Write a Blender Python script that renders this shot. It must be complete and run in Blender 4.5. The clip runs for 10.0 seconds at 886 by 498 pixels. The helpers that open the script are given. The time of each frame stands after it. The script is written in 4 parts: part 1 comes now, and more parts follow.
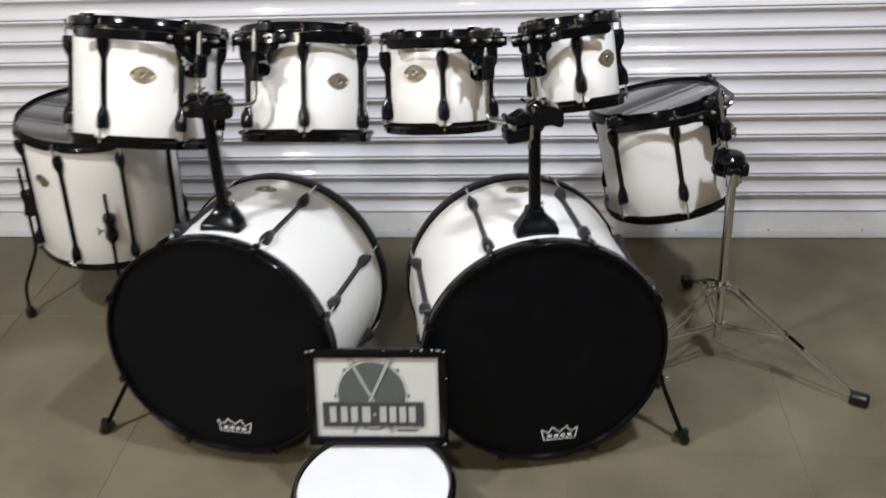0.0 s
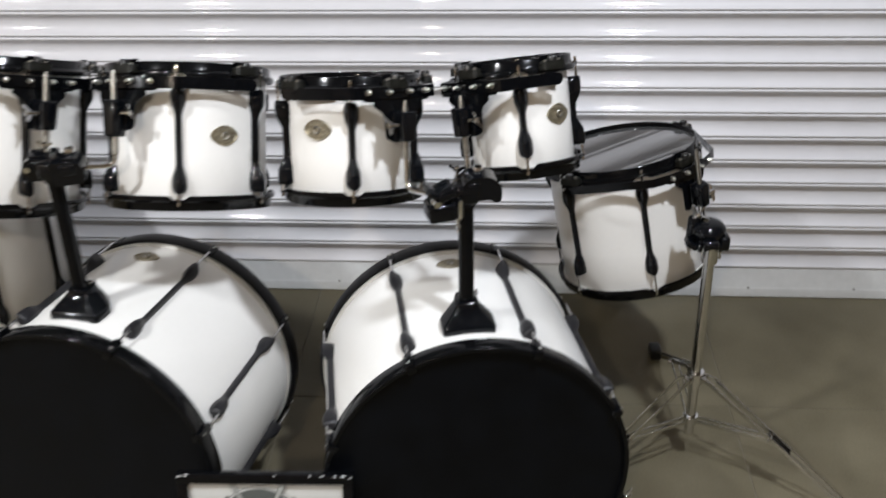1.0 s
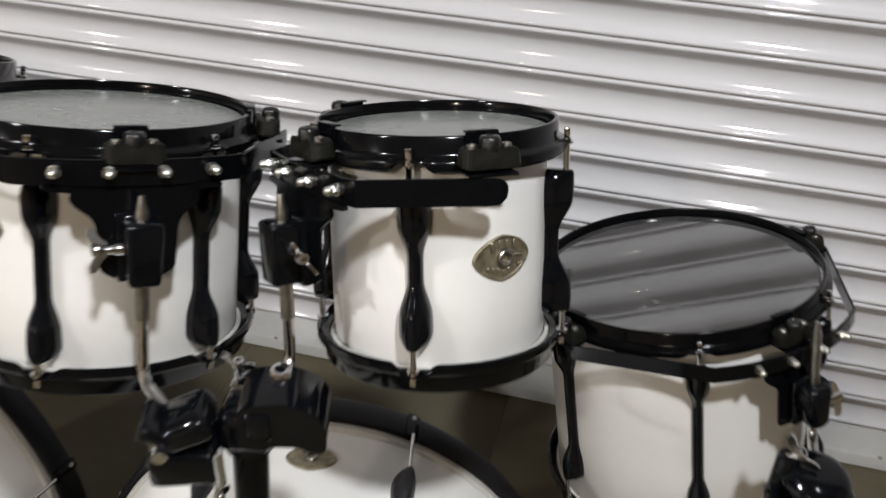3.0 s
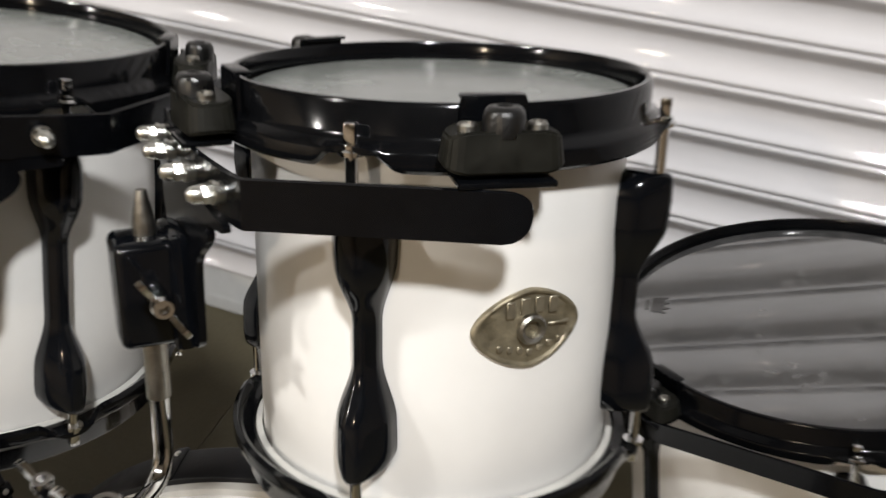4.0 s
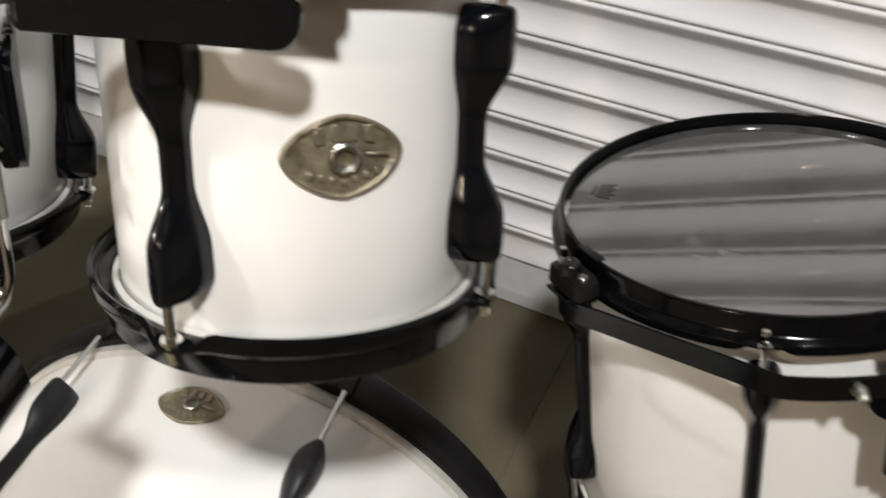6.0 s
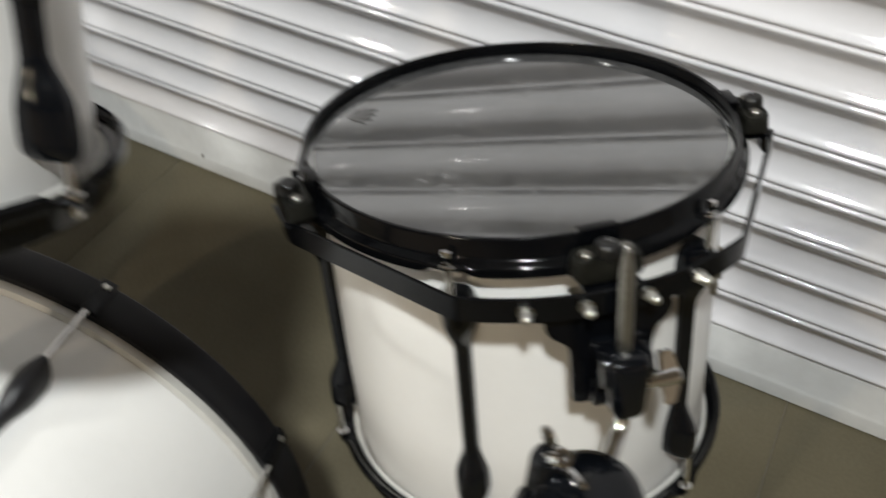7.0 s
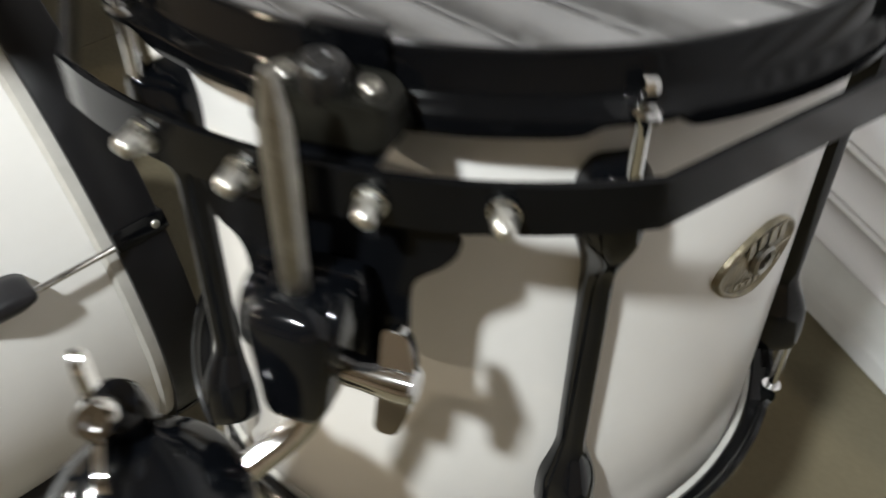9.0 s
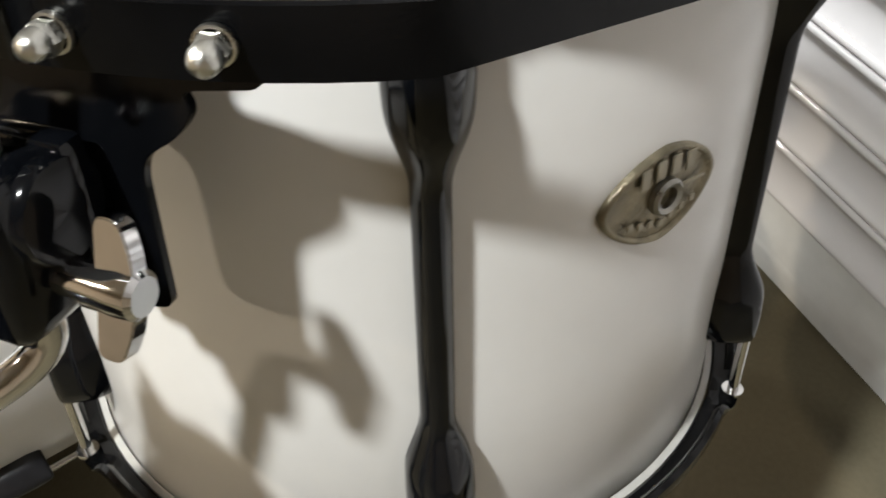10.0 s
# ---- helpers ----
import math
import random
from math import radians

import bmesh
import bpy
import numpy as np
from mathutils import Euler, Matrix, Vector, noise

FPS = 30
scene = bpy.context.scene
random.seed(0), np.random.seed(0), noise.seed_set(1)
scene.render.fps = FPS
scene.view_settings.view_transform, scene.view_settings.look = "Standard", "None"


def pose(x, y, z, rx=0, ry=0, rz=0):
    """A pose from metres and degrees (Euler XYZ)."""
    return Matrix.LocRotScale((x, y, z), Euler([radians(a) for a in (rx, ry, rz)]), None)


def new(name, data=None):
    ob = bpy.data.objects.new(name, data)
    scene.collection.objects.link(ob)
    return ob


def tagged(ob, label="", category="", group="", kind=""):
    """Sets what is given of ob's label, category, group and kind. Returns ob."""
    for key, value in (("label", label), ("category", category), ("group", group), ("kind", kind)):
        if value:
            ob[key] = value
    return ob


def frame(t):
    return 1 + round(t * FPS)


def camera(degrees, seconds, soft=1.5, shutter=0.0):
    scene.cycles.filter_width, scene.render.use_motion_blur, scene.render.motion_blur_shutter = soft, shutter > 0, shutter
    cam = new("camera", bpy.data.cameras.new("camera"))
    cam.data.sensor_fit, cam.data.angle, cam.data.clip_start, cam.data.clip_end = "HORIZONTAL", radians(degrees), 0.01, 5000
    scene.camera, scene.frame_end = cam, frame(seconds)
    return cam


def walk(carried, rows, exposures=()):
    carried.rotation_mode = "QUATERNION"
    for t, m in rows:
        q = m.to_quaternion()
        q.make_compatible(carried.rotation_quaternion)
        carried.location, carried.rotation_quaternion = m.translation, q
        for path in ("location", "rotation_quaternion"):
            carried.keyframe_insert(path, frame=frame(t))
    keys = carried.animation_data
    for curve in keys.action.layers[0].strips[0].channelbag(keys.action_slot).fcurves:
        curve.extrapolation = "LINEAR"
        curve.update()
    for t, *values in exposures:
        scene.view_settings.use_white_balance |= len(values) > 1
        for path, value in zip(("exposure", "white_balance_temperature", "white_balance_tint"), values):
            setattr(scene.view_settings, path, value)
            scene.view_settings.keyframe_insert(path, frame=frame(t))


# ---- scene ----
cam = camera(51.04, 10.0, soft=1.6, shutter=0.6)
PATH = [
    (0.0, pose(0.3700, -3.0354, 1.7530, 59.293, 2.484, 4.424)),
    (0.5, pose(0.3954, -2.7764, 1.7377, 59.066, 1.805, 3.456)),
    (1.0, pose(0.4542, -2.5370, 1.7064, 58.633, 1.089, 3.367)),
    (1.5, pose(0.6076, -2.2627, 1.6931, 58.227, 1.000, 7.773)),
    (2.0, pose(0.6761, -2.0238, 1.6272, 57.125, 1.314, 11.148)),
    (2.5, pose(0.6855, -1.7603, 1.5537, 55.490, -0.183, 12.839)),
    (2.7, pose(0.6764, -1.6390, 1.5168, 54.693, -1.326, 13.212)),
    (3.8, pose(0.6487, -1.2362, 1.3282, 52.963, -1.812, 19.392)),
    (4.0, pose(0.6460, -1.1686, 1.2946, 51.565, -0.910, 21.991)),
    (4.5, pose(0.6374, -1.0906, 1.2543, 48.375, 0.614, 25.739)),
    (5.0, pose(0.6401, -1.0692, 1.2441, 46.973, 0.159, 26.947)),
    (5.2, pose(0.6411, -1.0707, 1.2407, 46.409, -0.243, 27.345)),
    (6.3, pose(0.7999, -1.1511, 1.2709, 47.063, 0.081, 25.962)),
    (6.5, pose(0.8121, -1.1517, 1.2860, 46.324, -1.562, 23.078)),
    (7.0, pose(0.9667, -1.0442, 1.2316, 43.882, -1.473, 27.549)),
    (7.5, pose(1.0554, -0.9555, 1.2010, 40.911, -0.594, 32.341)),
    (8.0, pose(1.0525, -0.8396, 1.1469, 37.567, -1.465, 36.730)),
    (8.5, pose(1.0446, -0.7674, 1.1094, 33.666, -2.437, 47.079)),
    (8.7, pose(1.0554, -0.7384, 1.0834, 33.642, -1.838, 51.891)),
    (8.9, pose(1.0698, -0.6880, 1.0201, 33.889, -0.086, 58.003)),
    (9.0, pose(1.0753, -0.6652, 0.9854, 34.410, 1.303, 60.190)),
    (9.2, pose(1.0845, -0.6384, 0.9296, 36.402, 2.883, 60.984)),
    (9.4, pose(1.0979, -0.6231, 0.9094, 37.177, 3.739, 62.220)),
    (9.6, pose(1.1051, -0.6079, 0.8954, 37.586, 3.780, 63.323)),
    (10.0, pose(1.1154, -0.5888, 0.8911, 38.529, 3.779, 63.731)),
]
walk(cam, PATH, exposures=[(0.0, -0.21, 6050, 10), (1.0, -0.28, 6050, 10), (1.6, -0.48, 6250, 10), (2.4, -0.56, 6250, 10), (4.0, -0.28, 6550, 10), (5.2, -0.2, 6630, 9),
                           (6.5, -0.15, 6570, 10), (7.0, -0.1, 6400, 6), (8.0, 0.0, 6330, 6), (8.5, 0.08, 6350, 5), (9.0, 0.34, 6380, 6), (9.5, 0.47, 6450, 7), (10.0, 0.43, 6500, 7)])

# ---- light ----
world = bpy.data.worlds.new("world")
scene.world = world
world.use_nodes = True
world.node_tree.nodes["Background"].inputs[0].default_value = (0.9, 0.95, 1.0, 1)
world.node_tree.nodes["Background"].inputs[1].default_value = 0.02

LAMPS = [(1.18, -1.8), (-1.29, -2.1), (-3.2, -3.9), (-0.10, -4.2)]
LAMP_Z = 3.05
LAMP_POWER = [100, 88, 145, 75]
LAMP_COLOR = [(0.985, 0.99, 1.0), (1.0, 0.97, 0.92), (1.0, 0.965, 0.92), (1.0, 0.82, 0.62)]
LAMP_SIZE = [0.19, 0.19, 0.19, 0.12]
for (lx, ly), power, tint, wide in zip(LAMPS, LAMP_POWER, LAMP_COLOR, LAMP_SIZE):
    ld = bpy.data.lights.new("ceiling_lamp_light", "AREA")
    ld.shape, ld.size, ld.energy = "DISK", wide, power
    ld.color = tint
    lo = new("ceiling_lamp_light", ld)
    lo.matrix_world = pose(lx, ly, LAMP_Z)


# ---- materials ----
def node_mat(name):
    m = bpy.data.materials.new(name)
    m.use_nodes = True
    return m, m.node_tree, m.node_tree.nodes["Principled BSDF"]


def surface(name, color, rough, metal=0.0, var=0.06, scale=14.0, rough_var=0.08, bump=0.0, bump_scale=300.0,
            coat=0.0, ior=1.5, fine=90.0, tint=None, spec=0.5, coat_rough=0.08):
    """Procedural surface: two scales of noise drive colour and gloss, a third a fine relief."""
    m, nt, bs = node_mat(name)
    tc = nt.nodes.new("ShaderNodeTexCoord")
    n1 = nt.nodes.new("ShaderNodeTexNoise")
    n1.inputs["Scale"].default_value, n1.inputs["Detail"].default_value = scale, 6
    n2 = nt.nodes.new("ShaderNodeTexNoise")
    n2.inputs["Scale"].default_value, n2.inputs["Detail"].default_value = fine, 4
    for n in (n1, n2):
        nt.links.new(tc.outputs["Object"], n.inputs["Vector"])
    mx = nt.nodes.new("ShaderNodeMath")
    mx.operation = "MULTIPLY_ADD"
    mx.inputs[1].default_value = 0.6
    nt.links.new(n1.outputs["Fac"], mx.inputs[0])
    m2 = nt.nodes.new("ShaderNodeMath")
    m2.operation = "MULTIPLY"
    m2.inputs[1].default_value = 0.4
    nt.links.new(n2.outputs["Fac"], m2.inputs[0])
    nt.links.new(m2.outputs[0], mx.inputs[2])
    ramp = nt.nodes.new("ShaderNodeValToRGB")
    ramp.color_ramp.elements[0].position, ramp.color_ramp.elements[1].position = 0.3, 0.7
    lo = tint or tuple(c * (1 - var) for c in color)
    hi = tuple(min(1, c * (1 + var * 0.5)) for c in color)
    ramp.color_ramp.elements[0].color, ramp.color_ramp.elements[1].color = (*lo, 1), (*hi, 1)
    nt.links.new(mx.outputs[0], ramp.inputs[0])
    nt.links.new(ramp.outputs[0], bs.inputs["Base Color"])
    mr = nt.nodes.new("ShaderNodeMapRange")
    mr.inputs["From Min"].default_value, mr.inputs["From Max"].default_value = 0.3, 0.7
    mr.inputs["To Min"].default_value = max(0.02, rough - rough_var)
    mr.inputs["To Max"].default_value = min(1, rough + rough_var)
    nt.links.new(mx.outputs[0], mr.inputs["Value"])
    nt.links.new(mr.outputs[0], bs.inputs["Roughness"])
    bs.inputs["Metallic"].default_value = metal
    bs.inputs["IOR"].default_value = ior
    bs.inputs["Specular IOR Level"].default_value = spec
    bs.inputs["Coat Weight"].default_value = coat
    bs.inputs["Coat Roughness"].default_value = coat_rough
    if bump:
        n3 = nt.nodes.new("ShaderNodeTexNoise")
        n3.inputs["Scale"].default_value, n3.inputs["Detail"].default_value = bump_scale, 3
        nt.links.new(tc.outputs["Object"], n3.inputs["Vector"])
        bp = nt.nodes.new("ShaderNodeBump")
        bp.inputs["Strength"].default_value, bp.inputs["Distance"].default_value = bump, 0.002
        nt.links.new(n3.outputs["Fac"], bp.inputs["Height"])
        nt.links.new(bp.outputs[0], bs.inputs["Normal"])
    return m


WHITE = surface("white_wrap", (0.70, 0.692, 0.67), 0.30, var=0.03, scale=7, rough_var=0.03, coat=0.2, bump=0.006, bump_scale=40)
BLACK = surface("black_lacquer", (0.0026, 0.0031, 0.0042), 0.1, var=0.4, scale=20, rough_var=0.04, spec=0.32)
BLACK_METAL = surface("black_enamel", (0.0022, 0.0025, 0.0032), 0.16, var=0.4, scale=30, rough_var=0.05, bump=0.015, bump_scale=500, spec=0.22)
HOOP_BLACK = surface("black_hoop_enamel", (0.0027, 0.0029, 0.0034), 0.11, var=0.4, scale=30, rough_var=0.03, spec=0.2)
WOOD_HOOP = surface("black_wood_hoop", (0.0045, 0.0045, 0.0055), 0.40, var=0.3, scale=25, bump=0.05, bump_scale=220, spec=0.23)
SATIN_BLACK = surface("satin_black_paint", (0.009, 0.009, 0.011), 0.38, var=0.3, scale=25, rough_var=0.06, spec=0.4)
RUBBER = surface("black_rubber", (0.004, 0.004, 0.004), 0.32, var=0.3, scale=60, bump=0.12, bump_scale=700)
GREY_RUBBER = surface("dusty_rubber", (0.0075, 0.0074, 0.0055), 0.46, spec=0.2, var=0.5, scale=70, bump=0.05, bump_scale=500)
CHROME = surface("chrome", (0.70, 0.70, 0.70), 0.08, metal=1.0, var=0.12, scale=60, rough_var=0.04)
POLISHED = surface("polished_chrome", (0.72, 0.72, 0.71), 0.045, metal=1.0, var=0.15, scale=80, rough_var=0.02)
STEEL = surface("zinc_steel", (0.62, 0.62, 0.58), 0.3, metal=1.0, var=0.25, scale=120, bump=0.1, bump_scale=900)
KNURL = surface("knurled_steel", (0.35, 0.34, 0.31), 0.34, metal=1.0, var=0.3, scale=200, bump=0.12, bump_scale=1500)
BRASS = surface("aged_brass", (0.27, 0.236, 0.163), 0.40, metal=0.68, var=0.55, scale=120, rough_var=0.12, bump=0.25, bump_scale=500)
BRASS_LIGHT = surface("aged_brass_relief", (0.31, 0.28, 0.21), 0.36, metal=0.75, var=0.3, scale=150)
HEAD_CLEAR = surface("clear_head", (0.061, 0.0605, 0.062), 0.022, var=0.5, scale=11, rough_var=0.016, ior=2.35, fine=75, tint=(0.026, 0.027, 0.027))


def dusty(m, patch=13.0, speck=95.0, tone=(0.17, 0.17, 0.165), amount=0.3):
    """Dust and smudges over a glossy head: fine specks gathered in patches, paler and rougher than the film."""
    nt = m.node_tree
    bs = nt.nodes["Principled BSDF"]
    tc = nt.nodes.new("ShaderNodeTexCoord")
    masks = []
    for scale, detail, low, high in ((patch, 6, 0.40, 0.68), (speck, 6, 0.47, 0.68)):
        n = nt.nodes.new("ShaderNodeTexNoise")
        n.inputs["Scale"].default_value, n.inputs["Detail"].default_value = scale, detail
        nt.links.new(tc.outputs["Object"], n.inputs["Vector"])
        r = nt.nodes.new("ShaderNodeMapRange")
        r.inputs["From Min"].default_value, r.inputs["From Max"].default_value = low, high
        r.inputs["To Max"].default_value = 1.0 if masks else amount
        nt.links.new(n.outputs["Fac"], r.inputs["Value"])
        masks.append(r)
    mul = nt.nodes.new("ShaderNodeMath")
    mul.operation = "MULTIPLY"
    nt.links.new(masks[0].outputs[0], mul.inputs[0])
    nt.links.new(masks[1].outputs[0], mul.inputs[1])
    for socket, end in (("Base Color", (*tone, 1)), ("Roughness", (0.4, 0.4, 0.4, 1))):
        source = bs.inputs[socket].links[0].from_socket
        mix = nt.nodes.new("ShaderNodeMixRGB")
        nt.links.new(mul.outputs[0], mix.inputs["Fac"])
        nt.links.new(source, mix.inputs["Color1"])
        mix.inputs["Color2"].default_value = end
        nt.links.new(mix.outputs[0], bs.inputs[socket])


dusty(HEAD_CLEAR)
HEAD_WHITE = surface("pale_head", (0.185, 0.197, 0.187), 0.22, var=0.15, scale=14, ior=1.7, fine=50)
HEAD_COATED = surface("coated_head", (0.54, 0.55, 0.56), 0.6, var=0.05, scale=12, bump=0.15, bump_scale=900)
HEAD_BLACK = surface("black_head", (0.0012, 0.0018, 0.0032), 0.42, var=0.5, scale=14, rough_var=0.08, ior=1.35, spec=0.3)
COLLAR = surface("head_collar", (0.46, 0.45, 0.42), 0.4, var=0.15, scale=40)
SHUTTER = surface("shutter_paint", (0.57, 0.565, 0.585), 0.48, var=0.06, scale=2.0, rough_var=0.06, coat=0.62, coat_rough=0.055, spec=0.3, fine=14, bump=0.02, bump_scale=30)
SHUTTER_BAR = surface("shutter_bar_paint", (0.60, 0.61, 0.61), 0.36, var=0.12, scale=3.0, rough_var=0.08, fine=40)
DARK_SPOT = surface("smudge", (0.3, 0.3, 0.29), 0.6, var=0.2)
# Warm tints chosen for the fill that the unseen walls and ceiling bounce back.
WALL = surface("wall_paint", (0.35, 0.285, 0.21), 0.7, var=0.06, scale=2, bump=0.05, bump_scale=60)
CEIL = surface("ceiling_paint", (0.34, 0.295, 0.235), 0.8, var=0.04, scale=2)
GROUT = surface("grout", (0.13, 0.116, 0.085), 0.85, var=0.3, scale=20, bump=0.1)
PAPER = surface("paper", (0.43, 0.435, 0.42), 0.45, var=0.05, scale=10)
PRINT_GREY = surface("grey_print", (0.068, 0.075, 0.071), 0.5, spec=0.3, var=0.12, scale=30)
PRINT_DARK = surface("dark_print", (0.034, 0.036, 0.036), 0.5, spec=0.3, var=0.1, scale=30)
PRINT_PALE = surface("pale_grey_print", (0.22, 0.225, 0.22), 0.5, var=0.1, scale=30)
PRINT_LIGHT = surface("light_print", (0.30, 0.31, 0.305), 0.5, var=0.1, scale=30)
PRINT_STICK = surface("stick_print", (0.27, 0.28, 0.265), 0.5, var=0.15, scale=40)
HEAD_PRINT = surface("faded_head_print", (0.02, 0.019, 0.018), 0.09, var=0.6, scale=180, rough_var=0.03, ior=1.65)
DECAL = surface("white_decal", (0.75, 0.75, 0.75), 0.5, var=0.05)
LAMP_GLOW, _, _bs = node_mat("lamp_glow")
_bs.inputs["Base Color"].default_value = (0.8, 0.8, 0.8, 1)
_bs.inputs["Emission Color"].default_value = (1.0, 0.97, 0.93, 1)
_bs.inputs["Emission Strength"].default_value = 6.0


def tile_material():
    m, nt, bs = node_mat("porcelain_tile")
    geo = nt.nodes.new("ShaderNodeNewGeometry")
    oi = nt.nodes.new("ShaderNodeObjectInfo")
    n1 = nt.nodes.new("ShaderNodeTexNoise")
    n1.inputs["Scale"].default_value, n1.inputs["Detail"].default_value = 3.5, 8
    n2 = nt.nodes.new("ShaderNodeTexNoise")
    n2.inputs["Scale"].default_value, n2.inputs["Detail"].default_value = 160, 3
    nt.links.new(geo.outputs["Position"], n1.inputs["Vector"])
    nt.links.new(geo.outputs["Position"], n2.inputs["Vector"])
    a = nt.nodes.new("ShaderNodeMath")
    a.operation = "MULTIPLY_ADD"
    a.inputs[1].default_value = 0.3
    nt.links.new(n2.outputs["Fac"], a.inputs[0])
    nt.links.new(n1.outputs["Fac"], a.inputs[2])
    c = nt.nodes.new("ShaderNodeMath")
    c.operation = "MULTIPLY_ADD"
    c.inputs[1].default_value = 0.12
    nt.links.new(oi.outputs["Random"], c.inputs[0])
    nt.links.new(a.outputs[0], c.inputs[2])
    ramp = nt.nodes.new("ShaderNodeValToRGB")
    ramp.color_ramp.elements[0].position, ramp.color_ramp.elements[1].position = 0.35, 0.95
    ramp.color_ramp.elements[0].color = (0.070, 0.060, 0.037, 1)
    ramp.color_ramp.elements[1].color = (0.142, 0.125, 0.083, 1)
    nt.links.new(c.outputs[0], ramp.inputs[0])
    nt.links.new(ramp.outputs[0], bs.inputs["Base Color"])
    mr = nt.nodes.new("ShaderNodeMapRange")
    mr.inputs["To Min"].default_value, mr.inputs["To Max"].default_value = 0.32, 0.50
    nt.links.new(n1.outputs["Fac"], mr.inputs["Value"])
    nt.links.new(mr.outputs[0], bs.inputs["Roughness"])
    bs.inputs["IOR"].default_value = 1.5
    bs.inputs["Specular IOR Level"].default_value = 0.22
    bp = nt.nodes.new("ShaderNodeBump")
    bp.inputs["Strength"].default_value, bp.inputs["Distance"].default_value = 0.04, 0.002
    nt.links.new(n2.outputs["Fac"], bp.inputs["Height"])
    nt.links.new(bp.outputs[0], bs.inputs["Normal"])
    return m


TILE = tile_material()


# ---- building helpers ----
def finish(bm, name, material, sharp=38):
    bmesh.ops.recalc_face_normals(bm, faces=bm.faces)
    me = bpy.data.meshes.new(name)
    bm.to_mesh(me)
    bm.free()
    me.materials.append(material)
    for p in me.polygons:
        p.use_smooth = True
    me.set_sharp_from_angle(angle=radians(sharp))
    return me


def part(name, bm, material, parent, label="", m=None, sharp=38):
    ob = new(name, finish(bm, name, material, sharp))
    ob.parent = parent
    if m is not None:
        ob.matrix_basis = m
    return tagged(ob, label) if label else ob


def share(ob, parent, m):
    """A further piece on the same mesh."""
    o = new(ob.name.split(".")[0], ob.data)
    o.parent = parent
    o.matrix_basis = m
    if ob.get("label"):
        o["label"] = ob["label"]
    return o


def thing(name, label, category, m=None, group="", kind=""):
    ob = new(name)
    ob.empty_display_size = 0.05
    if m is not None:
        ob.matrix_basis = m
    return tagged(ob, label, category, group, kind)


def add_grid(bm, rows, close_u=False, close_v=False):
    """Faces over rows of points: u runs along a row, v from row to row."""
    vs = [[bm.verts.new(p) for p in row] for row in rows]
    nv, nu = len(vs), len(vs[0])
    for i in range(nv if close_v else nv - 1):
        for j in range(nu if close_u else nu - 1):
            a, b, c, d = vs[i][j], vs[i][(j + 1) % nu], vs[(i + 1) % nv][(j + 1) % nu], vs[(i + 1) % nv][j]
            bm.faces.new((a, b, c, d))
    return vs


def lathe(profile, seg=64, closed=True, bm=None, cap=False):
    bm = bm or bmesh.new()
    rows = [[(r * math.cos(2 * math.pi * k / seg), r * math.sin(2 * math.pi * k / seg), z) for k in range(seg)] for r, z in profile]
    vs = add_grid(bm, rows, close_u=True, close_v=closed)
    if cap:
        bm.faces.new(vs[0])
        bm.faces.new(vs[-1])
    return bm


def frame_z(d):
    d = Vector(d).normalized()
    return d.to_track_quat("Z", "Y").to_matrix().to_4x4()


def tube(points, radius, seg=14, bm=None, bend=0.012):
    """A round bar along a line of points, with rounded bends."""
    bm = bm or bmesh.new()
    pts = [Vector(p) for p in points]
    path = [pts[0]]
    for a, b, c in zip(pts, pts[1:], pts[2:]):
        r1, r2 = min(bend, (b - a).length * 0.45), min(bend, (c - b).length * 0.45)
        p0, p2 = b + (a - b).normalized() * r1, b + (c - b).normalized() * r2
        for k in range(7):
            t = k / 6
            path.append((1 - t) ** 2 * p0 + 2 * t * (1 - t) * b + t * t * p2)
    path.append(pts[-1])
    t0 = (path[1] - path[0]).normalized()
    n = t0.orthogonal().normalized()
    rows = []
    for i, p in enumerate(path):
        t = (path[min(i + 1, len(path) - 1)] - path[max(i - 1, 0)]).normalized()
        n = (n - t * n.dot(t)).normalized()
        w = t.cross(n)
        rows.append([p + radius * (math.cos(2 * math.pi * k / seg) * n + math.sin(2 * math.pi * k / seg) * w) for k in range(seg)])
    vs = add_grid(bm, rows, close_u=True)
    bm.faces.new(vs[0])
    bm.faces.new(vs[-1])
    return bm


def box(sx, sy, sz, bevel=0.002, at=(0, 0, 0), segs=2, bm=None, m=None):
    b2 = bmesh.new()
    bmesh.ops.create_cube(b2, size=1)
    bmesh.ops.scale(b2, vec=(sx, sy, sz), verts=b2.verts)
    if bevel:
        bmesh.ops.bevel(b2, geom=list(b2.edges), offset=bevel, segments=segs, affect="EDGES", profile=0.5)
    bmesh.ops.translate(b2, vec=at, verts=b2.verts)
    if m is not None:
        bmesh.ops.transform(b2, matrix=m, verts=b2.verts)
    if bm is None:
        return b2
    return merge(bm, b2)


def merge(bm, other):
    me = bpy.data.meshes.new("temp")
    other.to_mesh(me)
    other.free()
    bm.from_mesh(me)
    bpy.data.meshes.remove(me)
    return bm


def moved(bm, m):
    bmesh.ops.transform(bm, matrix=m, verts=bm.verts)
    return bm


def slab(outline, depth, bevel=0.0015):
    """A plate: an outline in x, z, from y = 0 out to depth."""
    bm = bmesh.new()
    f = bm.faces.new([bm.verts.new((x, 0, z)) for x, z in outline])
    r = bmesh.ops.extrude_face_region(bm, geom=[f])
    bmesh.ops.translate(bm, vec=(0, depth, 0), verts=[v for v in r["geom"] if isinstance(v, bmesh.types.BMVert)])
    if bevel:
        bmesh.ops.recalc_face_normals(bm, faces=bm.faces)
        bmesh.ops.bevel(bm, geom=list(bm.edges), offset=bevel, segments=2, affect="EDGES", clamp_overlap=True)
    return bm


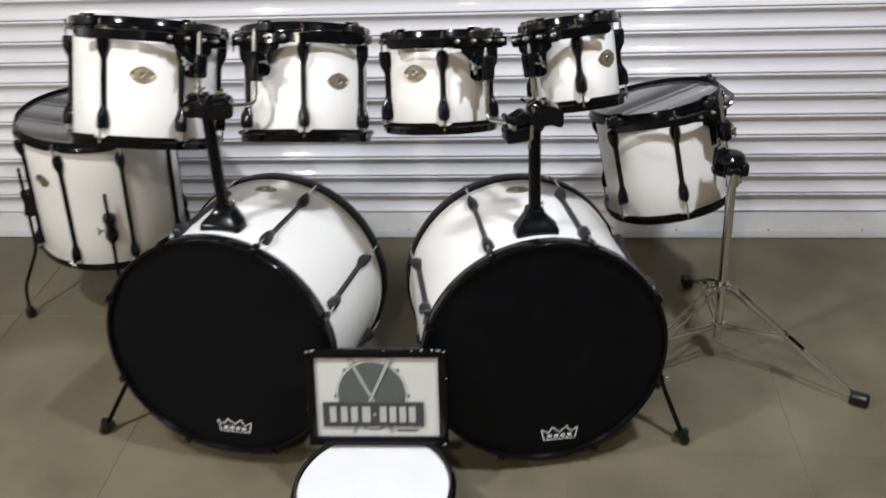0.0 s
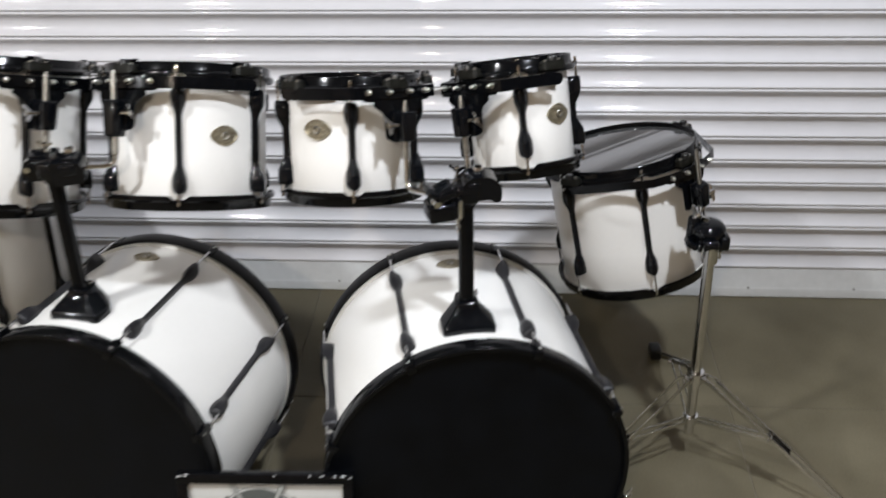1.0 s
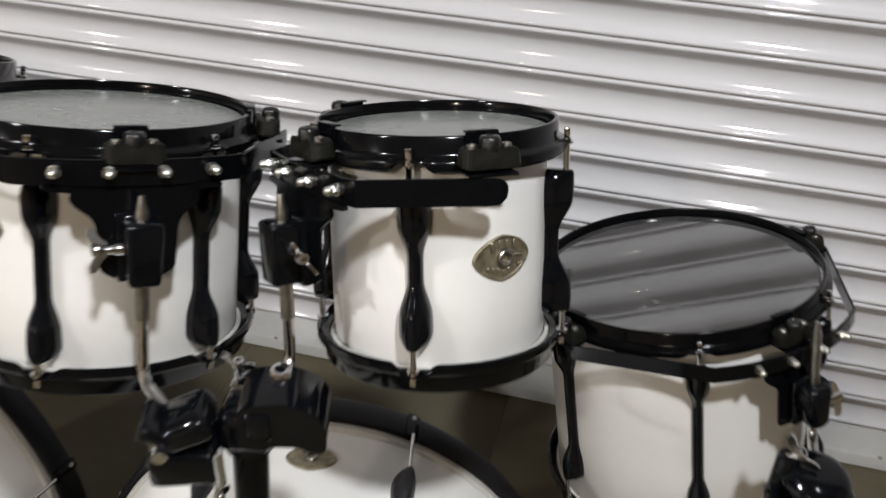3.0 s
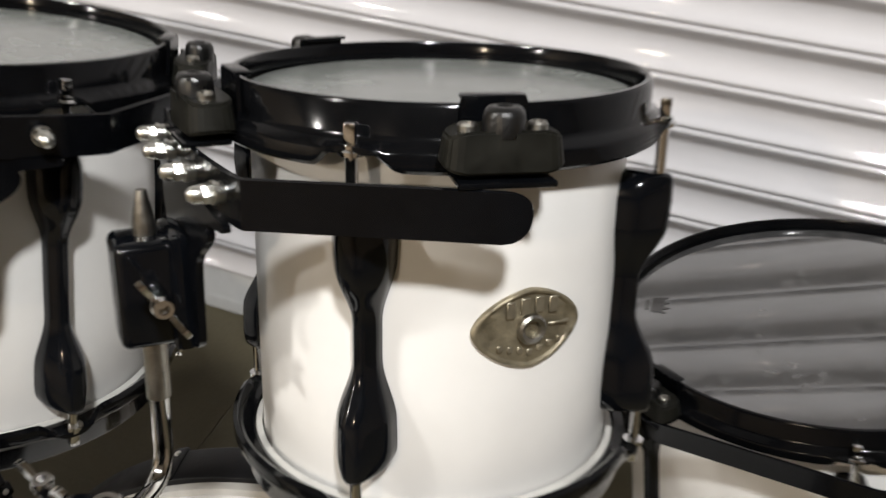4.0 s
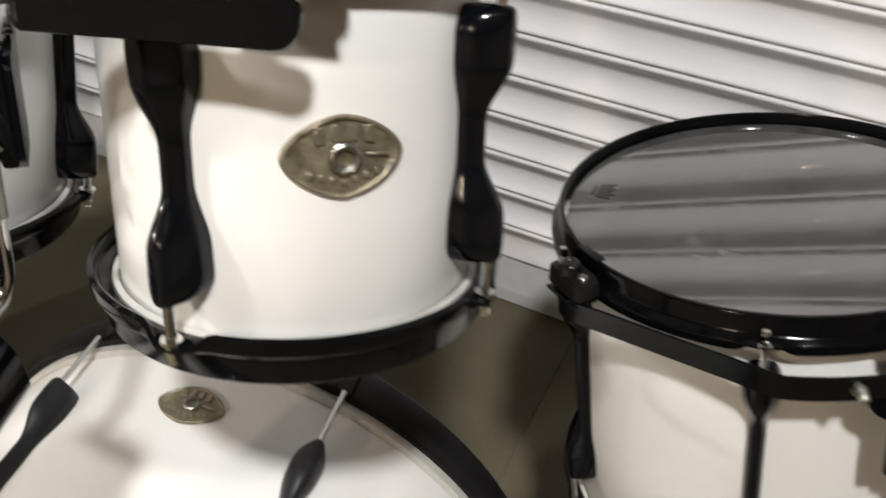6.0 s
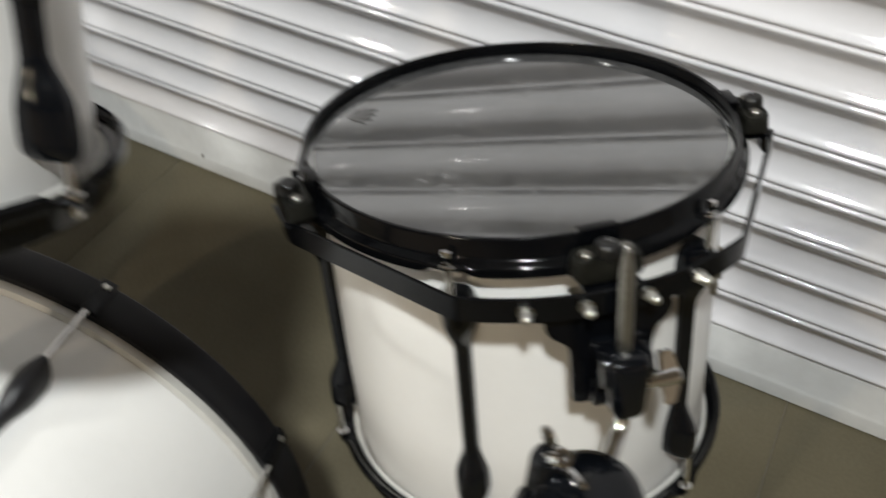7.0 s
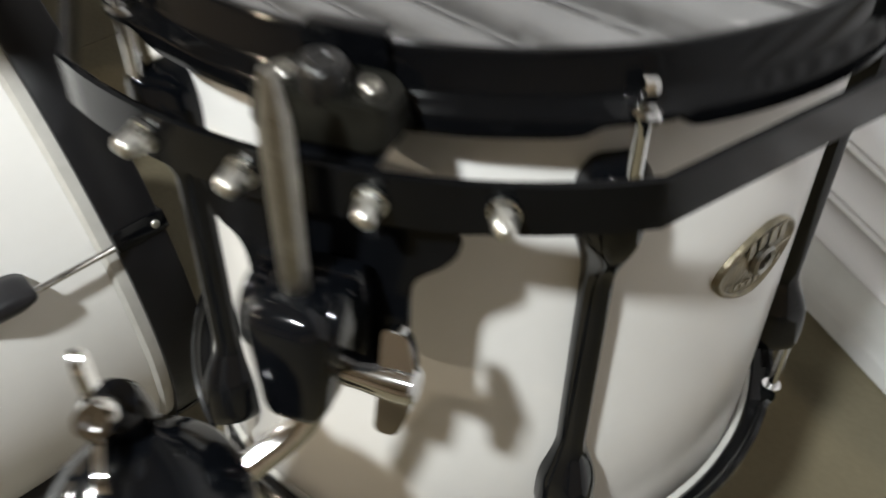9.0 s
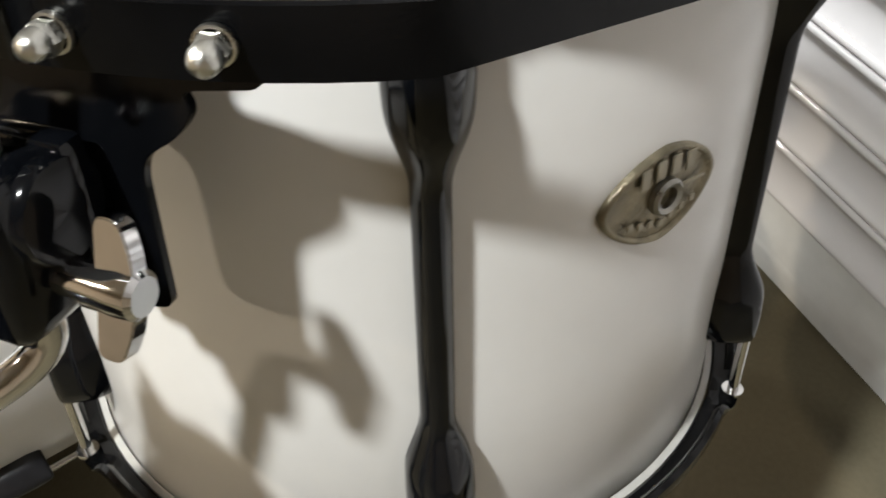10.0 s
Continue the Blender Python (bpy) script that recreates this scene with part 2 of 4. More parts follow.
def rounded(points, radius, steps=5):
    """An outline with its corners rounded."""
    out = []
    n = len(points)
    for i in range(n):
        a, b, c = Vector(points[i - 1]), Vector(points[i]), Vector(points[(i + 1) % n])
        r1 = min(radius, (a - b).length * 0.45)
        r2 = min(radius, (c - b).length * 0.45)
        p0, p2 = b + (a - b).normalized() * r1, b + (c - b).normalized() * r2
        for k in range(steps + 1):
            t = k / steps
            q = (1 - t) ** 2 * p0 + 2 * t * (1 - t) * b + t * t * p2
            out.append((q.x, q.y))
    return out


# ---- drum pieces (local frame: z along the drum's axis, y outward for what sits on the shell) ----
def bone(z_top, z_bot, wide, neck, bulb, taper, depth, neck_depth):
    """A cast tube lug: two swollen ends and a slim neck with a flat ridge down its front, standing on y = 0."""
    bm = bmesh.new()
    length = z_top - z_bot
    start = bulb * 0.58

    def swell(d):
        if d < start:
            return 0.95 + 0.05 * math.sin(d / start * math.pi)
        if d < bulb + taper:
            t = (d - start) / (bulb + taper - start)
            return 0.95 * (1 - t * t * (3 - 2 * t))
        return 0.0

    def section(hw, d):
        line = [Vector(p) for p in ((-hw, -0.001), (-hw, 0.40 * d), (-0.36 * hw, d), (0.36 * hw, d), (hw, 0.40 * d), (hw, -0.001))]
        out = [line[0]]
        for a, b, c in zip(line, line[1:], line[2:]):
            p0, p2 = b.lerp(a, 0.34), b.lerp(c, 0.34)
            out += [(1 - t) ** 2 * p0 + 2 * t * (1 - t) * b + t * t * p2 for t in (0, 0.25, 0.5, 0.75, 1)]
        return out + [line[-1]]
    rows = []
    ends = (0.0, 0.0007, 0.0018, 0.0032, 0.0050, 0.0075, 0.0105, 0.0140)
    for d in [*ends, *np.linspace(0.017, length - 0.017, 40), *(length - e for e in reversed(ends))]:
        e = min(d, length - d)
        f = swell(e)
        hw = (neck + (wide - neck) * f) / 2
        dep = neck_depth + (depth - neck_depth) * f
        cap = 0.017 if d < length / 2 else 0.012
        if e < cap:
            hw *= 0.42 + 0.58 * math.sqrt(1 - (1 - e / cap) ** 2)
        if e < 0.004:
            dep *= 0.88 + 0.12 * math.sqrt(1 - (1 - e / 0.004) ** 2)
        rows.append([(p.x, p.y, z_top - d) for p in section(hw, dep)])
    vs = add_grid(bm, rows)
    bm.faces.new(vs[0])
    bm.faces.new(vs[-1])
    return bm


def rod_piece(z0, z1, radius, head=True):
    """A tension rod from z0 up to z1, with its washer and square head."""
    s = 1 if z1 > z0 else -1
    bm = lathe([(0.0001, z0), (radius, z0), (radius, z1 - s * 0.013)], 10, closed=False)
    if head:
        lathe([(radius, z1 - s * 0.0145), (0.0058, z1 - s * 0.0145), (0.0058, z1 - s * 0.0125), (0.0042, z1 - s * 0.0115), (0.0042, z1 - s * 0.010), (0.0001, z1 - s * 0.010)], 14, closed=False, bm=bm)
        box(0.0056, 0.0056, 0.0105, 0.0008, at=(0, 0, z1 - s * 0.0055), bm=bm)
    return bm


def hoop_mesh(r, z_edge, sgn, angles, height=0.030, seg=216):
    """A flanged steel hoop; its flange rises to an ear at each rod."""
    rows = []
    for k in range(seg):
        a = 2 * math.pi * k / seg
        near = min(abs((a - b + math.pi) % (2 * math.pi) - math.pi) for b in angles) * (r + 0.016)
        ear = math.exp(-(near / 0.015) ** 4)
        h = height - 0.010 * ear
        out = 0.0175 + 0.004 * ear
        prof = [(0.0052, 0.020), (0.0052, 0.002), (0.0062, 0.0), (0.0085, 0.0), (0.0100, 0.0018), (0.0100, 0.0145), (0.0120, 0.0175),
                (out - 0.001, 0.0195), (out, 0.0215), (out, h - 0.002), (out - 0.0025, h), (out - 0.005, h - 0.002), (0.0115, 0.0225), (0.0060, 0.0215)]
        rows.append([((r + dr) * math.cos(a), (r + dr) * math.sin(a), z_edge - sgn * dz) for dr, dz in prof])
    bm = bmesh.new()
    add_grid(bm, rows, close_u=True, close_v=True)
    return bm


def polar(theta, rad, z):
    """The pose of a piece on the shell at an angle in degrees: y points outward, z along the axis."""
    a = radians(theta)
    return Matrix.Translation((rad * math.cos(a), rad * math.sin(a), z)) @ Matrix.Rotation(a - math.pi / 2, 4, "Z")


def disc(r, z, bulge=0.0, rings=6, seg=72, thick=0.0008):
    prof = []
    for k in range(rings + 1):
        q = max(0.0001, r * k / rings)
        prof.append((q, z + bulge * (1 - (q / r) ** 2)))
    prof.append((r, z - thick))
    prof.append((0.0001, z - thick))
    return lathe(prof, seg, closed=False)


def badge_part(parent, r, theta, z, w=0.060, h=0.041):
    """Raised brass badge: a pointed oval plate bent to the shell, a rim, an air-vent ring and relief bars."""
    def bent(x, zz, out):
        a = radians(theta) + x / r
        return ((r + out) * math.cos(a), (r + out) * math.sin(a), z + zz)
    n = 56
    ring = []
    for k in range(n):
        a = 2 * math.pi * k / n
        ca, sa = math.cos(a), math.sin(a)
        x = w / 2 * math.copysign(abs(ca) ** 1.06, ca)
        zz = h / 2 * math.copysign(abs(sa) ** 1.2, sa) * (1 - 0.10 * abs(ca))
        ring.append((x, zz))
    bm = bmesh.new()
    rows = []
    for s, out in ((1.0, 0.0), (1.0, 0.0022), (0.97, 0.0031), (0.91, 0.0030), (0.875, 0.0015), (0.6, 0.0016), (0.3, 0.0020), (0.02, 0.0022)):
        rows.append([bent(x * s, zz * s, out) for x, zz in ring])
    add_grid(bm, rows, close_u=True)
    ob = part("badge", bm, BRASS, parent, "pointed oval badge of aged brass", sharp=60)
    m = polar(theta, r + 0.0020, z)
    vb = lathe([(0.0045, 0.0), (0.0078, 0.0), (0.0078, 0.0025), (0.0064, 0.0036), (0.0045, 0.0028), (0.0042, -0.004), (0.0001, -0.004)], 28, closed=False)
    moved(vb, Matrix.Rotation(-math.pi / 2, 4, "X"))
    part("vent", vb, KNURL, ob, "steel air-vent grommet", m=m)
    bars = bmesh.new()
    for x0 in (-0.0115, -0.004, 0.0035, 0.011):
        box(0.0050, 0.0009, 0.0085, 0.0004, at=(x0 * 1.05, 0.0008, 0.0125 - abs(x0) * 0.12), segs=1, bm=bars)
    for k in range(7):
        x0 = -0.0165 + 0.0055 * k
        box(0.0030, 0.0007, 0.0032, 0.0003, at=(x0, 0.0005, -0.0125 + abs(x0) * 0.28), segs=1, bm=bars)
    box(0.012, 0.0007, 0.0016, 0.0003, at=(-0.016, 0.0005, 0.0008), segs=1, bm=bars)
    part("relief", bars, BRASS_LIGHT, ob, "plain raised bars", m=m @ Matrix.Translation((0, -0.0001, 0)))
    return ob


def drum_frame(c, axis, hint="y"):
    a = Vector(axis).normalized()
    u = (Vector((0, 1, 0)) if hint == "y" else Vector((0, 0, 1))).cross(a).normalized()
    v = a.cross(u)
    m = Matrix.Identity(4)
    for i, w in enumerate((u, v, a)):
        m.col[i][:3] = w
    m.col[3][:3] = c
    return m


def wing_nut(parent, m, name="wing_nut", s=1.0, tee=False, material=None):
    """A chromed wing screw; its shaft runs along y."""
    material = material or CHROME
    if tee:
        bm = lathe([(0.0001, 0), (0.0058, 0), (0.0066, 0.010), (0.0076, 0.020), (0.0074, 0.0255), (0.0058, 0.0270), (0.0001, 0.0270)], 22, closed=False)
        moved(bm, Matrix.Rotation(-math.pi / 2, 4, "X"))
        o = rounded([(0.0128, -0.0212), (0.0215, -0.0212), (0.0252, -0.011), (0.0262, 0.0), (0.0252, 0.011), (0.0215, 0.0212), (0.0128, 0.0212), (0.0132, 0.0)], 0.0035)
        merge(bm, moved(slab(o, 0.0062, 0.0014), Matrix.Translation((0.0031, 0, 0)) @ Matrix.Rotation(math.pi / 2, 4, "Z")))
        return part(name, bm, material, parent, "chromed tee screw", m=m)
    bm = lathe([(0.0001, 0), (0.0065 * s, 0), (0.0065 * s, 0.006 * s), (0.0048 * s, 0.010 * s), (0.0048 * s, 0.020 * s), (0.0068 * s, 0.022 * s), (0.0070 * s, 0.028 * s), (0.0058 * s, 0.031 * s), (0.0034 * s, 0.031 * s), (0.0030 * s, 0.026 * s), (0.0001, 0.026 * s)], 20, closed=False)
    moved(bm, Matrix.Rotation(-math.pi / 2, 4, "X"))
    for sg in (-1, 1):
        o = rounded([(0.014, 0.002), (0.025, 0.003), (0.029, 0.008), (0.0345, 0.018), (0.0330, 0.0245), (0.0275, 0.0235), (0.0215, 0.012), (0.0150, 0.007)], 0.003)
        w = slab([(x * s, z * s) for x, z in o], 0.0036 * s, 0.001 * s)
        moved(w, Matrix.Rotation(0 if sg > 0 else math.pi, 4, "Y"))
        if sg < 0:
            moved(w, Matrix.Diagonal((-1, 1, 1, 1)))
        moved(w, Matrix.Rotation(math.pi / 2, 4, "Z"))
        moved(w, Matrix.Translation((0.0018 * s, 0, 0)))
        merge(bm, w)
    return part(name, bm, material, parent, "chromed wing screw" if material is CHROME else "black wing screw", m=m)


def cap_nut(parent, m):
    bm = lathe([(0.0001, -0.0062), (0.0068, -0.0062), (0.0068, -0.0012), (0.0078, -0.0010), (0.0078, 0.0015), (0.0066, 0.0018)], 18, closed=False)
    lathe([(0.0066, 0.0016), (0.0066, 0.0075), (0.0058, 0.0085)], 6, closed=False, bm=bm)
    lathe([(0.0060, 0.0080), (0.0060, 0.0110), (0.0053, 0.0142), (0.0034, 0.0164), (0.0001, 0.0172)], 18, closed=False, bm=bm)
    moved(bm, Matrix.Scale(0.71, 4) @ Matrix.Rotation(-math.pi / 2, 4, "X"))
    return part("cap_nut", bm, STEEL, parent, "zinc-plated domed cap nut", m=m)


def strap_mesh(pts, z0, z1, thick=0.003):
    """A steel band standing on edge along a plan line of points."""
    bm = bmesh.new()
    ps = [Vector((x, y, 0)) for x, y in pts]
    big = 0.012
    ends = (0.0, 0.0008, 0.0022, 0.0044, 0.0078, 0.012)
    d0, d1 = (ps[1] - ps[0]).normalized(), (ps[-2] - ps[-1]).normalized()
    ps = [ps[0] + d0 * e for e in ends] + [p for p in ps if (p - ps[0]).length > 0.0135 and (p - ps[-1]).length > 0.0135] + [ps[-1] + d1 * e for e in reversed(ends)]
    rows = []
    for i, p in enumerate(ps):
        t = (ps[min(i + 1, len(ps) - 1)] - ps[max(i - 1, 0)]).normalized()
        n = Vector((t.y, -t.x, 0))
        k = min(i, len(ps) - 1 - i)
        e = ends[k] if k < len(ends) else big
        rd = big - math.sqrt(max(0.0, big ** 2 - (big - e) ** 2))
        o = p + n * thick
        q = 0.5 * (p + o)
        f = 0.0006
        rows.append([(p.x, p.y, z0 + rd + f), (q.x, q.y, z0 + rd), (o.x, o.y, z0 + rd + f), (o.x, o.y, z1 - rd * 0.6 - f), (q.x, q.y, z1 - rd * 0.6), (p.x, p.y, z1 - rd * 0.6 - f)])
    vs = add_grid(bm, rows, close_u=True)
    bm.faces.new(vs[0])
    bm.faces.new(vs[-1])
    return bm


def mount_parts(parent, r, half, theta, z_strap, tip_up, rod_end, frame_m, ears=(-75, 0, 75), start=-79, stop=79, off=0.034, tee=False, side=-1, flat=0.0, drop=0.0):
    """The suspension mount: band, three rubber grommets, bolted bracket, rod holder, wing screw and bent rod."""
    rb = r + off
    end_a, end_b = (0.0380, 0.0430) if tee else (0.0445, 0.0445)
    pts = []

    def pp(a, rad):
        a = radians(theta + a)
        return (rad * math.cos(a), rad * math.sin(a))
    arc = 29 if tee else 34
    k2 = (1 - flat) / (2 * (rb + 0.0035))

    def mid(a):
        """The band's middle stretch: bent to the drum, or straighter on the small ones."""
        x = radians(a) * rb
        y = rb - (1 - flat) * (rb - rb * math.cos(radians(a)))
        x = x * flat + rb * math.sin(radians(a)) * (1 - flat)
        c, q = math.cos(radians(theta)), math.sin(radians(theta))
        return (y * c - x * q, y * q + x * c)
    if start < -arc:
        pts += [pp(start, r + end_a), pp(start + 3, r + end_a - 0.002)]
        pts += [tuple(np.array(pp(start + 3, r + end_a - 0.002)) * (1 - t) + np.array(mid(-arc)) * t) for t in (0.35, 0.7)]
    pts += [mid(a) for a in np.linspace(-arc, arc, 19)]
    if stop > arc:
        pts += [tuple(np.array(pp(stop - 3, r + end_b - 0.002)) * t + np.array(mid(arc)) * (1 - t)) for t in (0.35, 0.7)]
        pts += [pp(stop - 3, r + end_b - 0.002), pp(stop, r + end_b)]
    h, low_h = (0.0095, 0.0112) if tee else (0.0115, 0.0118)
    br = part("suspension_band", strap_mesh(pts, z_strap - low_h, z_strap + h), BLACK_METAL, parent, "black steel suspension band")
    # bracket plate bolted to the band
    mm = polar(theta, rb - 0.0085 if tee else rb + 0.0035, z_strap)
    edge = [(0.074, -0.0104), (0.074, -0.0150), (0.051, -0.0165), (0.054, -0.0215), (0.051, -0.0270), (0.038, -0.0360), (0.034, -0.0440), (0.031, -0.0840), (0.020, -0.0910)]
    if tee:
        edge = [(0.0680, -0.0070), (0.0680, -0.0166), (0.0460, -0.0182), (0.0490, -0.0245), (0.0440, -0.0312), (0.0340, -0.0378), (0.0315, -0.0450), (0.0300, -0.0930), (0.0180, -0.0955)]
    o = rounded(edge + [(-x, z) for x, z in reversed(edge)], 0.0045)
    pl = slab(o, 0.0035, 0.001)
    for v in pl.verts:
        if v.co.z > -0.040:
            f = min(1.0, (v.co.z + 0.040) / 0.018)
            v.co.y -= f * k2 * v.co.x ** 2
    plate = part("bracket_plate", pl, BLACK_METAL, parent, "black steel bracket plate", m=mm)
    for x in (-0.0634, -0.0226, 0.0226, 0.0634) if tee else (-0.0642, -0.0222, 0.0222, 0.0642):
        cap_nut(parent, polar(theta, rb + (0.0038 if tee else 0.0068) - k2 * x * x, z_strap + (-0.0005 if tee else 0.0015)) @ Matrix.Translation((x, 0, 0)) @ Matrix.Rotation(-2 * k2 * x, 4, "Z"))
    # rod holder block
    bz = z_strap - 0.062
    blk = box(0.032, 0.034, 0.056 + drop, 0.009 if tee else 0.005, at=(0, 0.017, -drop / 2), segs=4)
    for v in blk.verts:
        if v.co.z < 0:
            v.co.x *= 1 - (0.30 if tee else 0.18) * min(1, -v.co.z / 0.028)
    box(0.038, 0.010, 0.060, 0.003, at=(0, 0.004, 0), bm=blk)
    if tee:
        for sx in (-1, 1):
            ear = lathe([(0.0001, 0.0), (0.0140, 0.0), (0.0162, 0.002), (0.0162, 0.005), (0.0150, 0.0068), (0.0001, 0.0072)], 30, closed=False)
            merge(blk, moved(ear, Matrix.Translation((sx * 0.0120, 0.0125, 0.012)) @ Matrix.Rotation(sx * math.pi / 2, 4, "Y")))
    hm = polar(theta, rb + (-0.0005 if tee else 0.007), bz + (0.002 if tee else 0))
    hold = part("rod_holder", blk, BLACK, parent, "black cast rod holder", m=hm)
    wing_nut(hold, Matrix.Translation((side * (0.0155 if tee else 0.0155), 0.017, -0.007 if tee else 0.003)) @ Matrix.Rotation(-side * math.pi / 2, 4, "Z") @ Matrix.Rotation(radians(35 if not tee else -17), 4, "Y"), s=0.8, tee=tee)
    # bent rod
    a = radians(theta)
    cr = rb + (0.0165 if tee else 0.024)
    e = Vector((cr * math.cos(a), cr * math.sin(a), 0))
    top = e + Vector((0, 0, bz + 0.028 + tip_up))
    low = e + Vector((0, 0, bz - 0.028 - drop))
    end = frame_m.inverted() @ Vector(rod_end)
    knee = low + Vector((0, 0, -0.012)) if tee else e + Vector((0, 0, min(end.z + 0.004, bz - 0.05 - drop)))
    part("bent_rod", tube([low + Vector((0, 0, 0.01)), knee, end], 0.0060 if tee else 0.0052, 16, bend=0.02), CHROME, parent, "chromed bent rod")
    kn = lathe([(0.0055, 0), (0.0055, 0.006), (0.0055, tip_up + 0.004 - 0.016), (0.0026, tip_up + 0.004), (0.0001, tip_up + 0.004)], 8 if tee else 20, closed=False)
    part("rod_tip", kn, KNURL, parent, "knurled steel rod end", m=Matrix.Translation((e.x, e.y, bz + 0.024)))
    if not tee:
        kk = lathe([(0.0062, 0), (0.0062, -0.035)], 24, closed=False)
        part("knurled_sleeve", kk, KNURL, parent, "knurled steel sleeve", m=Matrix.Translation((low.x, low.y, low.z + 0.002)))
    # grommets on the hoop
    for ea in ears:
        gm = polar(theta + ea, r + 0.0280, half - 0.0165) @ Matrix.Scale(0.95, 4)
        o = rounded([(-0.0275, -0.011), (0.0275, -0.011), (0.0275, 0.0145), (-0.0275, 0.0145)], 0.0095)
        g = slab(o, 0.0205, 0.0042)
        moved(g, Matrix.Rotation(math.pi / 2, 4, "X"))
        moved(g, Matrix.Translation((0, 0, -0.0085)))
        for v in g.verts:
            if v.co.z > 0:
                v.co.z -= 0.0040 * min(1.0, abs(v.co.x) / 0.0275) ** 3
                v.co.x *= 0.94
                v.co.y *= 0.90
            else:
                v.co.z += 0.0030 * min(1.0, abs(v.co.x) / 0.0275) ** 4
            v.co.y -= 0.0014 * math.exp(-(v.co.x / 0.007) ** 2)
        gp = part("rubber_grommet", g, GREY_RUBBER, parent, "dusty black rubber grommet", m=gm)
        kb = lathe([(0.0097, -0.003), (0.0095, 0.0058), (0.0088, 0.0078), (0.0074, 0.0094), (0.0046, 0.0100), (0.0038, 0.0097), (0.0030, 0.0084), (0.0001, 0.0082)], 24, closed=False)
        part("knob", kb, RUBBER, gp, "black rubber dome", m=Matrix.Translation((0, 0.001, 0.0105)))
        sc = lathe([(0.0046, -0.001), (0.0046, 0.0032), (0.0038, 0.0042), (0.0025, 0.0042), (0.0022, 0.0028), (0.0001, 0.0028)], 16, closed=False)
        s1 = part("screw", sc, KNURL, gp, "small steel screw", m=Matrix.Translation((-0.0158, -0.001, 0.0088)))
        share(s1, gp, Matrix.Translation((0.0158, -0.001, 0.0088)))
        o = rounded([(-0.017, -0.016), (0.017, -0.016), (0.0155, 0.0215), (-0.0155, 0.0215)], 0.003)
        cl = slab([(x, z) for x, z in o], 0.0025, 0.0008)
        box(0.030, 0.0085, 0.0022, 0.0009, at=(0, -0.0020, 0.0208), bm=cl)
        part("hoop_clip", cl, BLACK_METAL, gp, "black steel hoop clip", m=Matrix.Translation((0, -0.0184, 0)))
        fl = box(0.044, 0.025, 0.003, 0.001, at=(0, 0, 0))
        if tee and ea:
            box(0.020, 0.0028, 0.022, 0.0009, at=(0, ((end_a if ea < 0 else end_b) - 0.0280) / 0.95 - 0.003, -0.0115), bm=fl)
        part("foot_plate", fl, BLACK_METAL, gp, m=Matrix.Translation((0, 0.001, -0.0118)))


def tom(label, c, axis, r, length, phase, n_lugs, badge, head_mat, head_label, mount=None, lug_top=None, lug_bot=None, tip=-0.006, spread=None, lug_depth=1.0, name="tom_drum", category="drum", group="toms of the kit"):
    fm = drum_frame(c, axis)
    th = thing(name, label, category, fm, group)
    hl = length / 2
    lug_top = hl - 0.047 if lug_top is None else lug_top
    lug_bot = -hl + 0.034 if lug_bot is None else lug_bot
    e = hl - 0.012
    part("shell", lathe([(r, e - 0.004), (r - 0.002, e), (r - 0.006, e - 0.006), (r - 0.006, -e + 0.006), (r - 0.002, -e), (r, -e + 0.004), (r, -0.3 * e), (r, 0.3 * e)], 128), WHITE, th, "glossy white wrapped shell", sharp=50)
    part("batter_head", disc(r + 0.001, hl - 0.0105), head_mat, th, head_label)
    part("collar", lathe([(r + 0.001, e - 0.002), (r + 0.0035, e - 0.004), (r + 0.0035, e - 0.010), (r + 0.0012, e - 0.011)], 96), COLLAR, th)
    part("resonant_head", disc(r + 0.001, -hl + 0.0125), HEAD_WHITE, th)
    part("collar", lathe([(r + 0.001, -e + 0.010), (r + 0.0045, -e + 0.009), (r + 0.0045, -e + 0.003), (r + 0.0012, -e + 0.002)], 96), COLLAR, th, "pale head collar")
    places = spread or [phase + 360 / n_lugs * k for k in range(n_lugs)]
    angs = [radians(q) for q in places]
    part("hoop", hoop_mesh(r, hl, 1, angs), HOOP_BLACK, th, "black flanged steel hoop", sharp=45)
    part("hoop", hoop_mesh(r, -hl, -1, angs), HOOP_BLACK, th, "black flanged steel hoop", sharp=45)
    span = lug_top - lug_bot
    bulb = min(0.046, span * 0.36)
    lug = rod_a = rod_b = None
    for t in places:
        m = polar(t, r, 0)
        if lug is None:
            lug = part("lug", bone(lug_top, lug_bot, 0.0290, 0.0138, bulb, bulb * 0.28, 0.0255 * lug_depth, 0.0125 * lug_depth), BLACK, th, "glossy black tube lug", m=m)
            rod_a = part("tension_rod", rod_piece(lug_top - 0.004, hl + tip, 0.003), CHROME, th, "chromed tension rod", m=polar(t, r + 0.0178, 0))
            rod_b = part("tension_rod", rod_piece(lug_bot + 0.004, -hl + 0.010, 0.003), CHROME, th, "chromed tension rod", m=polar(t, r + 0.0178, 0))
        else:
            share(lug, th, m)
            share(rod_a, th, polar(t, r + 0.0178, 0))
            share(rod_b, th, polar(t, r + 0.0178, 0))
    if badge:
        badge_part(th, r, badge[0], badge[1])
    if mount:
        mount_parts(th, r, hl, frame_m=fm, **mount)
    return th, fm


# ---- the room ----
def unseen_wall(name, sx, sy, sz, at, mat=None):
    ob = new(name, finish(box(sx, sy, sz, 0, at=at), name, mat or WALL))
    return tagged(ob, "plain unseen wall added to bounce warm fill", "wall", kind="structure")


